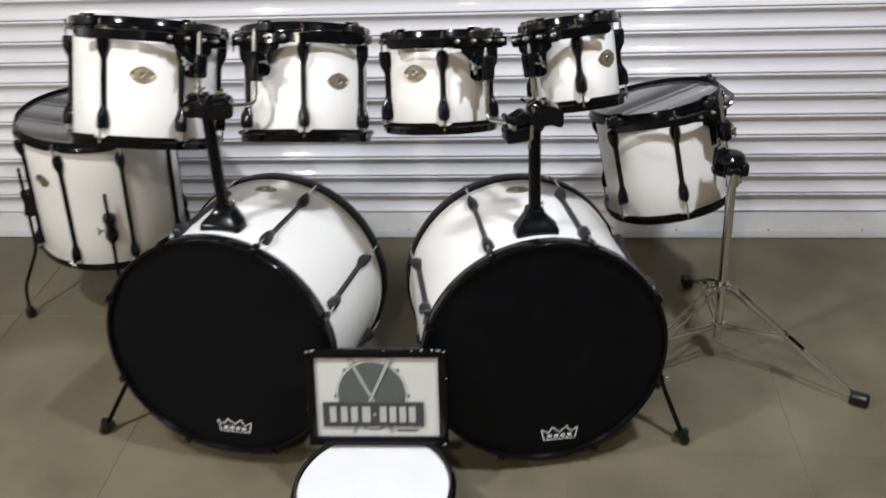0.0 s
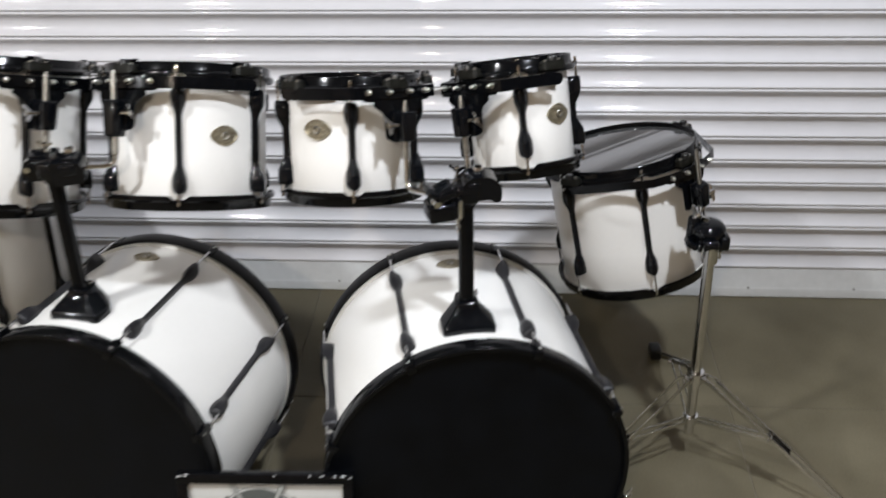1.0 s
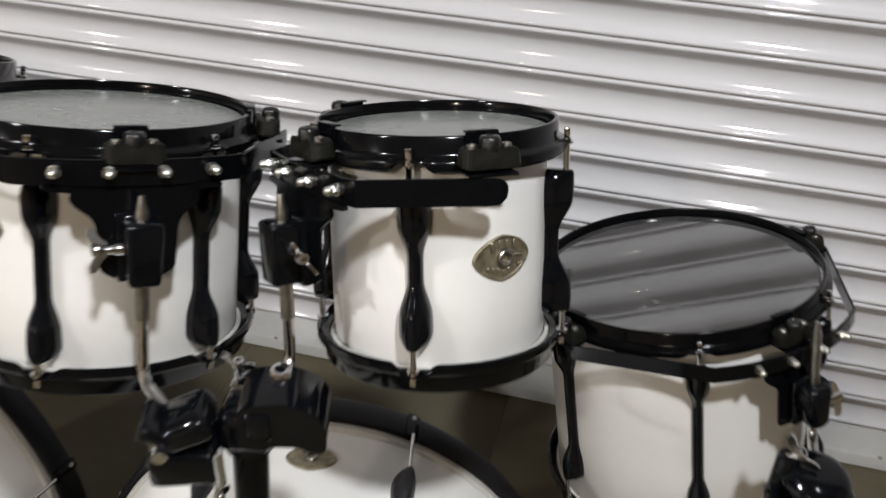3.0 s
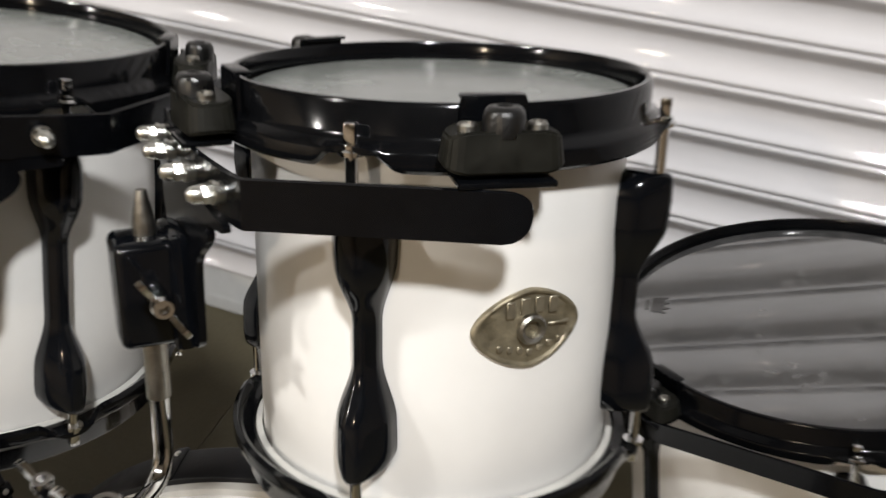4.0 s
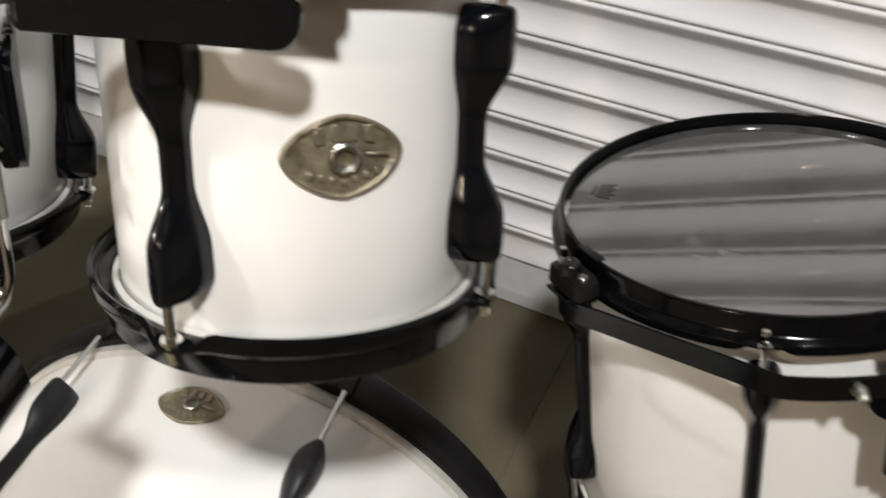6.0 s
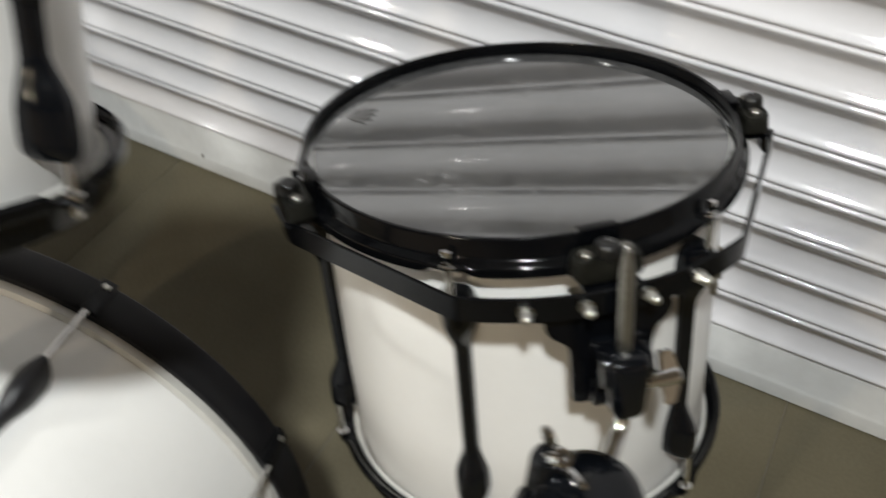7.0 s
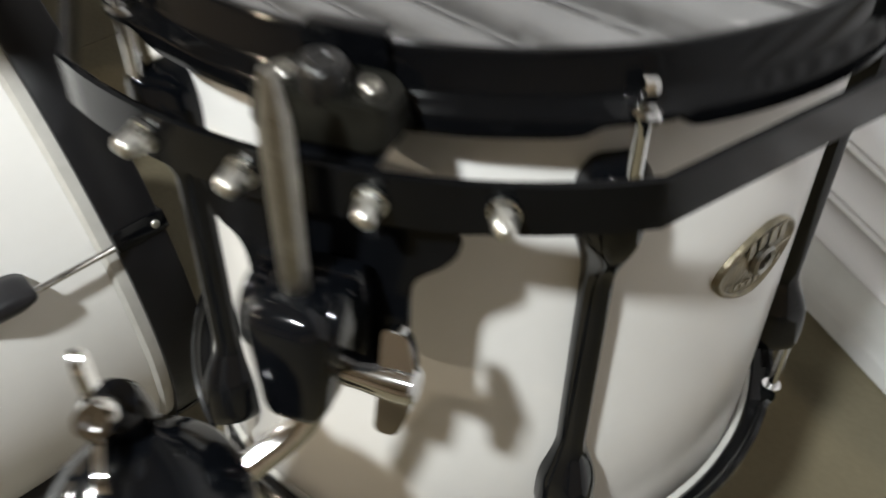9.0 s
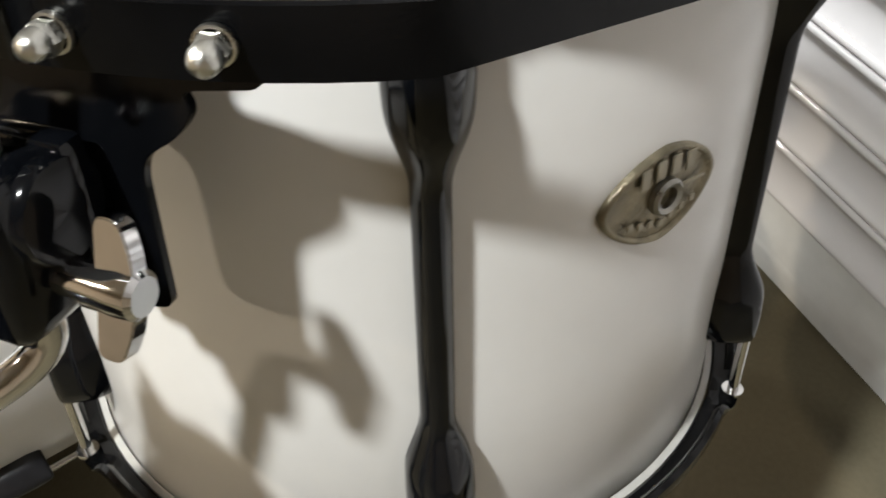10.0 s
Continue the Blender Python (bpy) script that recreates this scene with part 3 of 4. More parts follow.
# Walls and ceiling stand out of view, added to bounce a warm fill light.
X0, X1, Y0, ZC = -4.2, 4.6, -6.5, 3.3
unseen_wall("wall_south", X1 - X0 + 0.4, 0.15, ZC, ((X0 + X1) / 2, Y0 - 0.075, ZC / 2))
unseen_wall("wall_west", 0.15, -Y0 + 0.4, ZC, (X0 - 0.075, Y0 / 2 + 0.1, ZC / 2))
unseen_wall("wall_east", 0.15, -Y0 + 0.4, ZC, (X1 + 0.075, Y0 / 2 + 0.1, ZC / 2))
unseen_wall("wall_north", X1 - X0 + 0.4, 0.15, ZC, ((X0 + X1) / 2, 0.19, ZC / 2))
ceiling = new("ceiling", finish(box(X1 - X0 + 0.4, -Y0 + 0.5, 0.1, 0, at=((X0 + X1) / 2, Y0 / 2 + 0.05, ZC + 0.05)), "ceiling", CEIL))
tagged(ceiling, "plain unseen ceiling added to bounce warm fill", "ceiling", kind="structure")
floor = new("floor", finish(box(X1 - X0 + 0.4, -Y0 + 0.5, 0.1, 0, at=((X0 + X1) / 2, Y0 / 2 + 0.05, -0.0518)), "floor", GROUT))
tagged(floor, "beige-grey polished porcelain tile floor with thin joints", "floor", kind="structure")

for lx, ly in LAMPS:
    lamp = thing("ceiling_lamp", "round white ceiling lamp switched on", "lamp", pose(lx, ly, LAMP_Z + 0.02), "ceiling lamps")
    part("housing", lathe([(0.0001, 0.231), (0.03, 0.231), (0.03, 0.13), (0.10, 0.13), (0.165, 0.06), (0.175, 0.0), (0.165, 0.0), (0.155, 0.05), (0.0001, 0.06)], 40, closed=False), CEIL, lamp)
    part("diffuser", disc(0.15, 0.045), LAMP_GLOW, lamp)


# ---- roller shutter ----
PITCH, BASE_Z = 0.0748, 0.1856
SX0, SX1 = -3.3, 3.7


def slat_mesh():
    """One curved lath: a bead at its head, a hollow below it, and a face that swells outward to its foot."""
    prof = [(-0.0092, 0.0), (-0.0095, -0.0013), (-0.0126, -0.0018), (-0.0146, -0.0038), (-0.0150, -0.0060), (-0.0141, -0.0086), (-0.0115, -0.0112),
            (-0.0078, -0.0145), (-0.0038, -0.0190), (-0.0008, -0.0240), (0.0010, -0.0300), (0.0015, -0.0360), (0.0010, -0.0420), (-0.0006, -0.0480), (-0.0034, -0.0540),
            (-0.0066, -0.0590), (-0.0094, -0.0623), (-0.0122, -0.0649), (-0.0140, -0.0664), (-0.0151, -0.0682), (-0.0150, -0.0708), (-0.0132, -0.0732), (-0.0092, -0.0745), (0.006, -0.0745), (0.006, 0.0)]
    bm = bmesh.new()
    xs = np.linspace(SX0 + 0.02, SX1 - 0.02, 2)
    rows = [[(x, y, z) for y, z in prof] for x in xs]
    vs = add_grid(bm, rows, close_u=True)
    bm.faces.new(vs[0])
    bm.faces.new(vs[-1])
    return bm


shutter = thing("roller_shutter", "closed roller shutter of pale grey painted steel laths", "shutter", kind="structure")
bar_prof = [(-0.004, 0.111), (-0.010, 0.1085), (-0.0115, 0.104), (-0.0115, 0.040), (-0.0135, 0.036), (-0.0150, 0.030), (-0.0150, 0.004), (-0.0120, 0.001), (0.012, 0.001), (0.012, 0.111)]
bm = bmesh.new()
vs = add_grid(bm, [[(x, y, z) for y, z in bar_prof] for x in (SX0 + 0.02, SX1 - 0.02)], close_u=True)
bm.faces.new(vs[0]), bm.faces.new(vs[-1])
part("bottom_bar", bm, SHUTTER_BAR, shutter, "flat pale steel bottom bar")
slat = part("lath", slat_mesh(), SHUTTER, shutter, m=pose(0, 0, BASE_Z), sharp=50)
for k in range(1, 36):
    share(slat, shutter, pose(0, 0, BASE_Z + PITCH * k))
spot = lathe([(0.0001, 0.0015), (0.004, 0.0012), (0.005, 0.0)], 12, closed=False)
moved(spot, Matrix.Rotation(math.pi / 2, 4, "X"))
sp = part("rivet", spot, DARK_SPOT, shutter, m=pose(1.253, -0.0135, 0.036))
for sx in (1.583, 0.923, 0.593, 0.263, -0.067, -0.397, -0.727, -1.057, -1.387, 1.913):
    share(sp, shutter, pose(sx, -0.0135, 0.036))
for sx, sz, w in ((1.117, 0.6362, 0.008), (1.066, 0.6372, 0.030), (0.905, 0.9362, 0.012), (-0.31, 0.3378, 0.010)):
    part("scuff", box(w, 0.0012, 0.0022, 0.0004, at=(sx, -0.0126, sz), segs=1), DARK_SPOT, shutter, "small grey scuff")
for sx in (SX0 - 0.03, SX1 + 0.03):
    g = bmesh.new()
    box(0.09, 0.07, 2.9, 0.004, at=(sx, 0.0, 1.45), bm=g)
    part("guide_rail", g, SHUTTER_BAR, shutter)
part("shutter_box", box(SX1 - SX0 + 0.2, 0.30, 0.42, 0.01, at=((SX0 + SX1) / 2, -0.05, 3.0)), SHUTTER_BAR, shutter)


# ---- bass drums ----
BR, HOOP_OUT = 0.2985, 0.012


def lobe_clamp():
    """A cast clamp that swells out of the post's head and hangs down at its tip; x points away from the post."""
    o = rounded([(-0.034, 0.019), (-0.020, 0.029), (0.010, 0.030), (0.031, 0.019), (0.039, 0.003), (0.038, -0.025), (0.026, -0.027), (0.015, -0.019), (-0.034, -0.019)], 0.008)
    bm = moved(slab(o, 0.046, 0.006), Matrix.Translation((0, -0.023, 0)))
    box(0.022, 0.052, 0.030, 0.004, at=(-0.016, 0, 0.004), bm=bm)
    return bm


def jaw_clamp():
    """A clamp of two jaws, the upper one tipped open over a rod."""
    bm = box(0.056, 0.048, 0.036, 0.007, at=(0.004, 0, -0.024), segs=3)
    jaw = box(0.044, 0.046, 0.026, 0.009, segs=3)
    merge(bm, moved(jaw, Matrix.Translation((-0.002, 0, 0.012)) @ Matrix.Rotation(radians(24), 4, "Y")))
    lid = box(0.030, 0.040, 0.014, 0.005, segs=3)
    merge(bm, moved(lid, Matrix.Translation((0.020, 0.004, 0.014)) @ Matrix.Rotation(radians(-32), 4, "Y")))
    return bm


def block_clamp():
    """A level cast clamp block with a chamfered tip and a raised cap; x points away from the post."""
    o = rounded([(-0.034, 0.022), (0.012, 0.021), (0.024, 0.014), (0.027, 0.004), (0.027, -0.014), (0.021, -0.024), (-0.034, -0.026)], 0.006)
    bm = moved(slab(o, 0.050, 0.006), Matrix.Translation((0, -0.025, 0)))
    box(0.030, 0.056, 0.024, 0.005, at=(-0.004, 0, 0.006), segs=3, bm=bm)
    box(0.024, 0.036, 0.006, 0.002, at=(0.002, 0.002, 0.0225), bm=bm)
    return bm


def bass_drum(label, c, axis, length, phase, post_dir, spur_side, foot, clamps, head_label, kinds):
    fm = drum_frame(c, axis, "z")
    th = thing("bass_drum", label, "bass drum", fm, "bass drums of the kit")
    hl, r = length / 2, BR
    e = hl - 0.012
    part("shell", lathe([(r, e), (r - 0.007, e), (r - 0.007, -e), (r, -e), (r, -e * 0.4), (r, e * 0.4)], 160), WHITE, th, "glossy white wrapped shell", sharp=50)
    for s in (-1, 1):
        z0 = s * hl
        back = -0.001 if s > 0 else 0.0
        prof = [(0.0015, 0.004 + back), (0.003, 0.001 + back), (0.009, back), (HOOP_OUT - 0.001, 0.001 + back), (HOOP_OUT, 0.003 + back), (HOOP_OUT, 0.037), (HOOP_OUT - 0.0015, 0.039), (0.004, 0.039), (0.0015, 0.037)]
        part("hoop", lathe([(r + dr, z0 - s * dz) for dr, dz in prof], 160), WOOD_HOOP if s > 0 else HOOP_BLACK, th, "black lacquered wooden hoop")
        part("collar", lathe([(r + 0.0005, z0 - s * 0.034), (r + 0.0048, z0 - s * 0.036), (r + 0.0048, z0 - s * 0.0475), (r + 0.0005, z0 - s * 0.051)], 128), COLLAR, th, "pale head collar")
    part("front_head", disc(r + 0.0012, -hl + 0.0125, 0.0, seg=120), HEAD_BLACK, th, head_label)
    part("batter_head", disc(r + 0.0012, hl - 0.0105, 0.0, seg=120), HEAD_WHITE, th)
    lug = None
    for t in phase:
        if lug is None:
            lug = part("lug", bone(0.138, -0.170, 0.028, 0.0125, 0.050, 0.016, 0.026, 0.013), SATIN_BLACK, th, "long satin black tube lug", m=polar(t, r, 0))
            pieces = []
            for s in (-1, 1):
                a0, a1 = (0.132 if s > 0 else 0.164) * s, (hl - 0.041) * s
                pieces.append(part("tension_rod", tube([(0, 0, a0), (0, 0, a1)], 0.0028, 10), CHROME, th, "chromed tension rod", m=polar(t, r + 0.0175, 0)))
                proud = 0.007 if s > 0 else 0.013
                cb = box(0.018, proud, 0.042, 0.003, at=(0, 0.0073 + proud / 2, s * (hl - 0.018)), segs=2)
                box(0.016, 0.009 + proud, 0.005, 0.002, at=(0, 0.002 + proud / 2, s * (hl + 0.0015)), bm=cb)
                pieces.append(part("claw", cb, BLACK_METAL, th, "black cast claw hook", m=polar(t, r, 0)))
                hd = lathe([(0.0001, 0.0), (0.0042, 0.0), (0.0042, 0.0035), (0.003, 0.0045), (0.0001, 0.0045)], 14, closed=False)
                moved(hd, Matrix.Translation((0, 0.0055 + proud, s * (hl - 0.006))) @ Matrix.Scale(0.8, 4) @ Matrix.Rotation(-math.pi / 2, 4, "X"))
                pieces.append(part("claw_screw", hd, STEEL, th, "small bright screw", m=polar(t, r, 0)))
        else:
            share(lug, th, polar(t, r, 0))
            for i, p in enumerate(pieces):
                share(p, th, polar(t, r + 0.0175 if i % 3 == 0 else r, 0))
    badge_part(th, r, 90.5, 0.139, w=0.062, h=0.042)
    # tom post on its cast base
    zb = -0.119
    bm = bmesh.new()
    rows = []
    plan_foot = ((-0.052, -0.045), (0.052, -0.045), (0.054, 0.008), (0.028, 0.050), (-0.028, 0.050), (-0.054, 0.008))
    plan_neck = ((-0.021, -0.020), (0.021, -0.020), (0.023, 0.010), (0.018, 0.032), (-0.018, 0.032), (-0.023, 0.010))
    for y, t in ((-0.012, 0.0), (0.009, 0.0), (0.0125, 0.03), (0.0155, 0.10), (0.021, 0.26), (0.028, 0.47), (0.035, 0.68), (0.042, 0.86), (0.048, 0.96), (0.053, 1.0), (0.0545, 1.06)):
        o = [(a[0] + (b[0] - a[0]) * t, a[1] + (b[1] - a[1]) * t) for a, b in zip(plan_foot, plan_neck)]
        rows.append([(x, y, z) for x, z in rounded(o, 0.010, 4)])
    vs = add_grid(bm, rows, close_u=True)
    bm.faces.new(vs[-1])
    part("post_base", bm, BLACK, th, "glossy black cast post base", m=polar(90, r - 0.002, zb), sharp=30)
    inv = fm.inverted()
    p0 = Vector((0, r + 0.040, zb))
    p1 = inv @ Vector(post_dir)
    part("post", tube([p0, p1], 0.0150, 24), BLACK_METAL, th, "black steel tom post")
    part("post_collar", tube([p1 - (p1 - p0).normalized() * 0.028, p1 + (p1 - p0).normalized() * 0.004], 0.0205, 24), BLACK, th)
    part("post_head", box(0.046, 0.044, 0.040, 0.010, segs=3, m=Matrix.Translation(p1 - (p1 - p0).normalized() * 0.004) @ frame_z(p1 - p0)), BLACK, th, "black cast post head")
    wing_nut(th, Matrix.Translation(p0 + Vector((-0.010, 0.018, 0.008))) @ Matrix.Rotation(radians(70), 4, "Z"), s=0.45)
    top = Vector(post_dir) + Vector((-0.016, 0.024, -0.002))
    stem = tube([top, top + Vector((0, 0, 0.024))], 0.0055, 16)
    merge(stem, moved(lathe([(0.0055, 0.0), (0.0095, 0.0), (0.0095, 0.014), (0.0055, 0.016)], 20, closed=False), Matrix.Translation(top)))
    part("clamp_bolt", moved(stem, inv), CHROME, th, "chromed clamp bolt")
    wing_nut(th, inv @ Matrix.Translation(top + Vector((0, 0, 0.018))) @ Matrix.Rotation(radians(-12), 4, "Z") @ Matrix.Rotation(math.pi / 2, 4, "X") @ Matrix.Rotation(math.pi / 2, 4, "Y"), s=0.72)
    for i, (cw, yaw, roll) in enumerate(clamps):
        q = inv @ Vector(cw)
        cl = part("tom_clamp", kinds[i](), BLACK, th, "black cast rod clamp", m=Matrix.Translation(q) @ (inv.to_3x3() @ Euler((radians(roll), 0, radians(yaw))).to_matrix()).to_4x4())
        if i == 0:
            bolt = moved(lathe([(0.0001, 0), (0.0085, 0), (0.0085, 0.006), (0.0062, 0.008), (0.0062, 0.018), (0.0001, 0.018)], 18, closed=False), Matrix.Rotation(-math.pi / 2, 4, "X"))
            part("jaw_bolt", bolt, CHROME, cl, "chromed jaw bolt", m=Matrix.Translation((0.018, 0.012, 0.002)))
            part("hinge_pin", tube([(-0.026, 0.026, -0.034), (-0.026, 0.026, 0.002)], 0.0042, 12), CHROME, cl, "chromed hinge pin")
            wing_nut(cl, Matrix.Translation((-0.022, 0.020, -0.036)) @ Matrix.Rotation(radians(-80), 4, "X") @ Matrix.Rotation(radians(20), 4, "Y"), s=0.7)
        else:
            part("rod_socket", lathe([(0.0050, 0.0), (0.0095, 0.0), (0.0095, 0.006), (0.0078, 0.0085), (0.0050, 0.0085)], 18, closed=False), CHROME, cl, "chromed rod socket", m=Matrix.Translation((0.000, 0.012, 0.028)))
    # spurs
    for side in spur_side:
        ang = 196.5 if side > 0 else 340
        bp = fm @ (polar(ang, r + 0.016, -0.140) @ Vector((0, 0, 0)))
        ft = Vector(foot)
        br = box(0.040, 0.030, 0.075, 0.007, at=(0, 0.010, -0.140), segs=2)
        part("spur_bracket", br, BLACK_METAL, th, "black spur bracket", m=polar(ang, r, 0))
        up = bp + (bp - ft).normalized() * 0.03
        dirn = (ft - up).normalized()
        part("spur", tube([inv @ up, inv @ (ft - dirn * 0.03)], 0.0065, 14), BLACK_METAL, th, "black steel spur")
        part("spur_sleeve", tube([inv @ up, inv @ (up + dirn * 0.11)], 0.0105, 16), BLACK_METAL, th)
        m = inv @ (Matrix.Translation(ft) @ frame_z(-dirn))
        part("rubber_foot", lathe([(0.0001, 0.0), (0.010, 0.0), (0.015, 0.006), (0.0155, 0.030), (0.021, 0.032), (0.021, 0.038), (0.009, 0.042), (0.0001, 0.042)], 20, closed=False), RUBBER, th, "black rubber foot", m=m)
        q = up + dirn * 0.10
        wing_nut(th, inv @ (Matrix.Translation(q) @ Matrix.Rotation(radians(-90 if side > 0 else 90), 4, "Z")), s=0.8)
    return th, fm


def crown(s=1.0):
    """White crown outline with plain bars, printed on the front head."""
    bm = bmesh.new()
    line = [(-0.5, 0.22), (-0.42, -0.22), (0.42, -0.22), (0.5, 0.22), (0.30, 0.06), (0.20, 0.30), (0.0, 0.08), (-0.20, 0.30), (-0.30, 0.06), (-0.5, 0.22)]
    for (xa, ya), (xb, yb) in zip(line, line[1:]):
        d = Vector((xb - xa, yb - ya, 0))
        n = Vector((-d.y, d.x, 0)).normalized() * 0.013
        a, b = Vector((xa, ya, 0)), Vector((xb, yb, 0))
        bm.faces.new([bm.verts.new(p) for p in (a - n, b - n, b + n, a + n)])
    for k in range(4):
        x = -0.27 + 0.18 * k
        bm.faces.new([bm.verts.new(p) for p in ((x - 0.062, -0.12, 0), (x + 0.062, -0.12, 0), (x + 0.062, -0.03, 0), (x - 0.062, -0.03, 0))])
    r = bmesh.ops.extrude_face_region(bm, geom=list(bm.faces))
    bmesh.ops.translate(bm, vec=(0, 0, 0.004), verts=[v for v in r["geom"] if isinstance(v, bmesh.types.BMVert)])
    bmesh.ops.scale(bm, vec=(s * 0.096, s * 0.072, 0.1), verts=bm.verts)
    return bm


B1 = ((-0.376, -0.950, 0.319), (0.134, 0.984, -0.120), 0.494)
B2 = ((0.376, -0.956, 0.317), (-0.190, 0.977, -0.097), 0.481)
CL1L, CL1R = (-0.428, -0.978, 0.932), (-0.352, -1.008, 0.940)
CL2L, CL2R = (0.350, -1.036, 0.900), (0.416, -0.998, 0.904)
b1, f1 = bass_drum("white bass drum with a black front head, turned to one side", *B1[:2], B1[2], [68.1 + 45 * k for k in range(8)], (-0.395, -0.998, 0.937), (-1,), (-0.824, -1.119, 0.0), [(CL1L, 190, 0), (CL1R, 12, 0)], "matt black front head", (block_clamp, block_clamp))
b2, f2 = bass_drum("white bass drum with a black front head, beside the tom stand", *B2[:2], B2[2], [66.3, 112.5, 154.8, 202.5, 247.5, 292.5, 337.5, 22.5], (0.391, -1.008, 0.900), (1,), (0.801, -1.115, 0.0), [(CL2L, 200, 0), (CL2R, 15, 0)], "matt black front head", (jaw_clamp, lobe_clamp))
for th, fm, (wx, wy, wz), ln in ((b1, f1, (-0.395, -1.20, 0.115), B1[2]), (b2, f2, (0.460, -1.20, 0.100), B2[2])):
    q = fm.inverted() @ Vector((wx, wy, wz))
    part("crown_print", crown(), DECAL, th, "white printed crown outline", m=Matrix.Translation((q.x, q.y, -ln / 2 + 0.0113)) @ Matrix.Rotation(math.pi, 4, "Y"))

# ---- toms ----
tom("white power tom, the widest of the four mounted ones", (-0.6155, -0.805, 0.922), (0.070, 0.370, 0.926), 0.1778, 0.3145, 258, 6, (288, 0.022), HEAD_WHITE, "pale drum head",
    mount=dict(theta=322, z_strap=0.113, tip_up=0.055, rod_end=CL1L, side=1), lug_bot=-0.1125)
tom("white twelve-inch tom hung from a black post", (-0.200, -0.777, 0.899), (0.006, 0.416, 0.909), 0.1580, 0.288, 281, 6, (313.5, 0.004), HEAD_WHITE, "pale drum head",
    mount=dict(theta=249, z_strap=0.103, tip_up=0.055, rod_end=CL1R, drop=0.014))
tom("white ten-inch tom with a brass badge hung from a black post", (0.154, -0.819, 0.924), (-0.016, 0.318, 0.948), 0.1315, 0.247, 278.9, 5, (249, 0.024), HEAD_WHITE, "pale drum head",
    mount=dict(theta=311.0, z_strap=0.093, flat=0.4, tip_up=0.02, rod_end=(0.338, -1.028, 0.900), side=1), spread=[278.9, 341, 34, 90, 150, 207])
tom("small white eight-inch tom with a brass badge", (0.4927, -0.7838, 0.9543), (-0.118, 0.306, 0.945), 0.1022, 0.228, 274.5, 4, (318.6, 0.003), HEAD_WHITE, "pale drum head",
    mount=dict(theta=229, z_strap=0.0735, flat=0.75, tip_up=0.0225, rod_end=(0.400, -0.985, 0.900), off=0.034, stop=79, ears=(-75, 0, 75.3)), lug_bot=-0.0705, tip=-0.008)
STAND_TOM = tom("white tom with a grey clear head, held by a chromed stand", (0.7732, -0.4719, 0.5722), (-0.192, 0.146, 0.970), 0.1764, 0.332, 281.0, 6, (12.0, 0.0322), HEAD_CLEAR, "smoky clear drum head",
    mount=dict(theta=312.5, z_strap=0.1335, tip_up=0.083, rod_end=(0.925, -0.702, 0.645), tee=True, off=0.046, ears=(-80, 0, 80), start=-78, stop=78), lug_bot=-0.105, lug_depth=0.88, spread=[280.2, 342.4, 42.4, 102.4, 162.4, 222.0])
T5 = STAND_TOM[0]
o = [(-0.006, -0.0125), (-0.006, 0.0125), (0.009, 0.0155), (0.004, 0.0095), (0.012, 0.0060), (0.004, 0.0015), (0.011, -0.0040), (0.004, -0.0085), (0.009, -0.0145)]
pm = moved(slab(o, -0.0003, 0), Matrix.Rotation(math.pi / 2, 4, "X"))
part("head_print", pm, HEAD_PRINT, T5, "faded dark grey crown print", m=Matrix.Translation((-0.149, -0.016, 0.332 / 2 - 0.0105 + 0.0005)) @ Matrix.Rotation(radians(7), 4, "Z"))
part("head_print", moved(slab([(-0.0115, -0.009), (-0.0085, -0.009), (-0.0085, 0.009), (-0.0115, 0.009)], -0.0003, 0), Matrix.Rotation(math.pi / 2, 4, "X")), HEAD_PRINT, T5, m=Matrix.Translation((-0.149, -0.016, 0.332 / 2 - 0.0105 + 0.0005)) @ Matrix.Rotation(radians(7), 4, "Z"))
ft, ffm = tom("large white floor tom standing on three black legs", (-0.998, -0.393, 0.460), (0.077, -0.016, 0.997), 0.2286, 0.447, 262.0, 8, (241.5, 0.074), HEAD_CLEAR, "smoky clear drum head", name="floor_tom")
finv = ffm.inverted()
for ang, foot in ((206, (-1.307, -0.550, 0.0)), (292, (-0.86, -0.70, 0.0)), (80, (-0.86, -0.10, 0.0))):
    base = ffm @ (polar(ang, 0.2286 + 0.028, -0.10) @ Vector((0, 0, 0)))
    topp = ffm @ (polar(ang, 0.2286 + 0.028, 0.06) @ Vector((0, 0, 0)))
    lowp = ffm @ (polar(ang, 0.2286 + 0.028, -0.235) @ Vector((0, 0, 0)))
    fo = Vector(foot)
    part("leg", tube([finv @ topp, finv @ lowp, finv @ (fo + Vector((0, 0, 0.09)) + (lowp - fo) * 0.10), finv @ (fo + Vector((0, 0, 0.02)))], 0.0058, 14, bend=0.03), BLACK_METAL, ft, "bent black steel leg")
    bk = bone(0.045, -0.045, 0.040, 0.034, 0.03, 0.01, 0.040, 0.036)
    br = part("leg_bracket", bk, BLACK, ft, "black cast leg bracket", m=polar(ang, 0.2286, -0.065))
    wing_nut(br, Matrix.Translation((0.018, 0.028, 0)) @ Matrix.Rotation(-math.pi / 2, 4, "Z"), s=0.62)
    part("rubber_foot", lathe([(0.0001, 0), (0.013, 0), (0.016, 0.004), (0.017, 0.022), (0.010, 0.040), (0.007, 0.044)], 20, closed=False), RUBBER, ft, "black rubber foot", m=finv @ Matrix.Translation(fo))

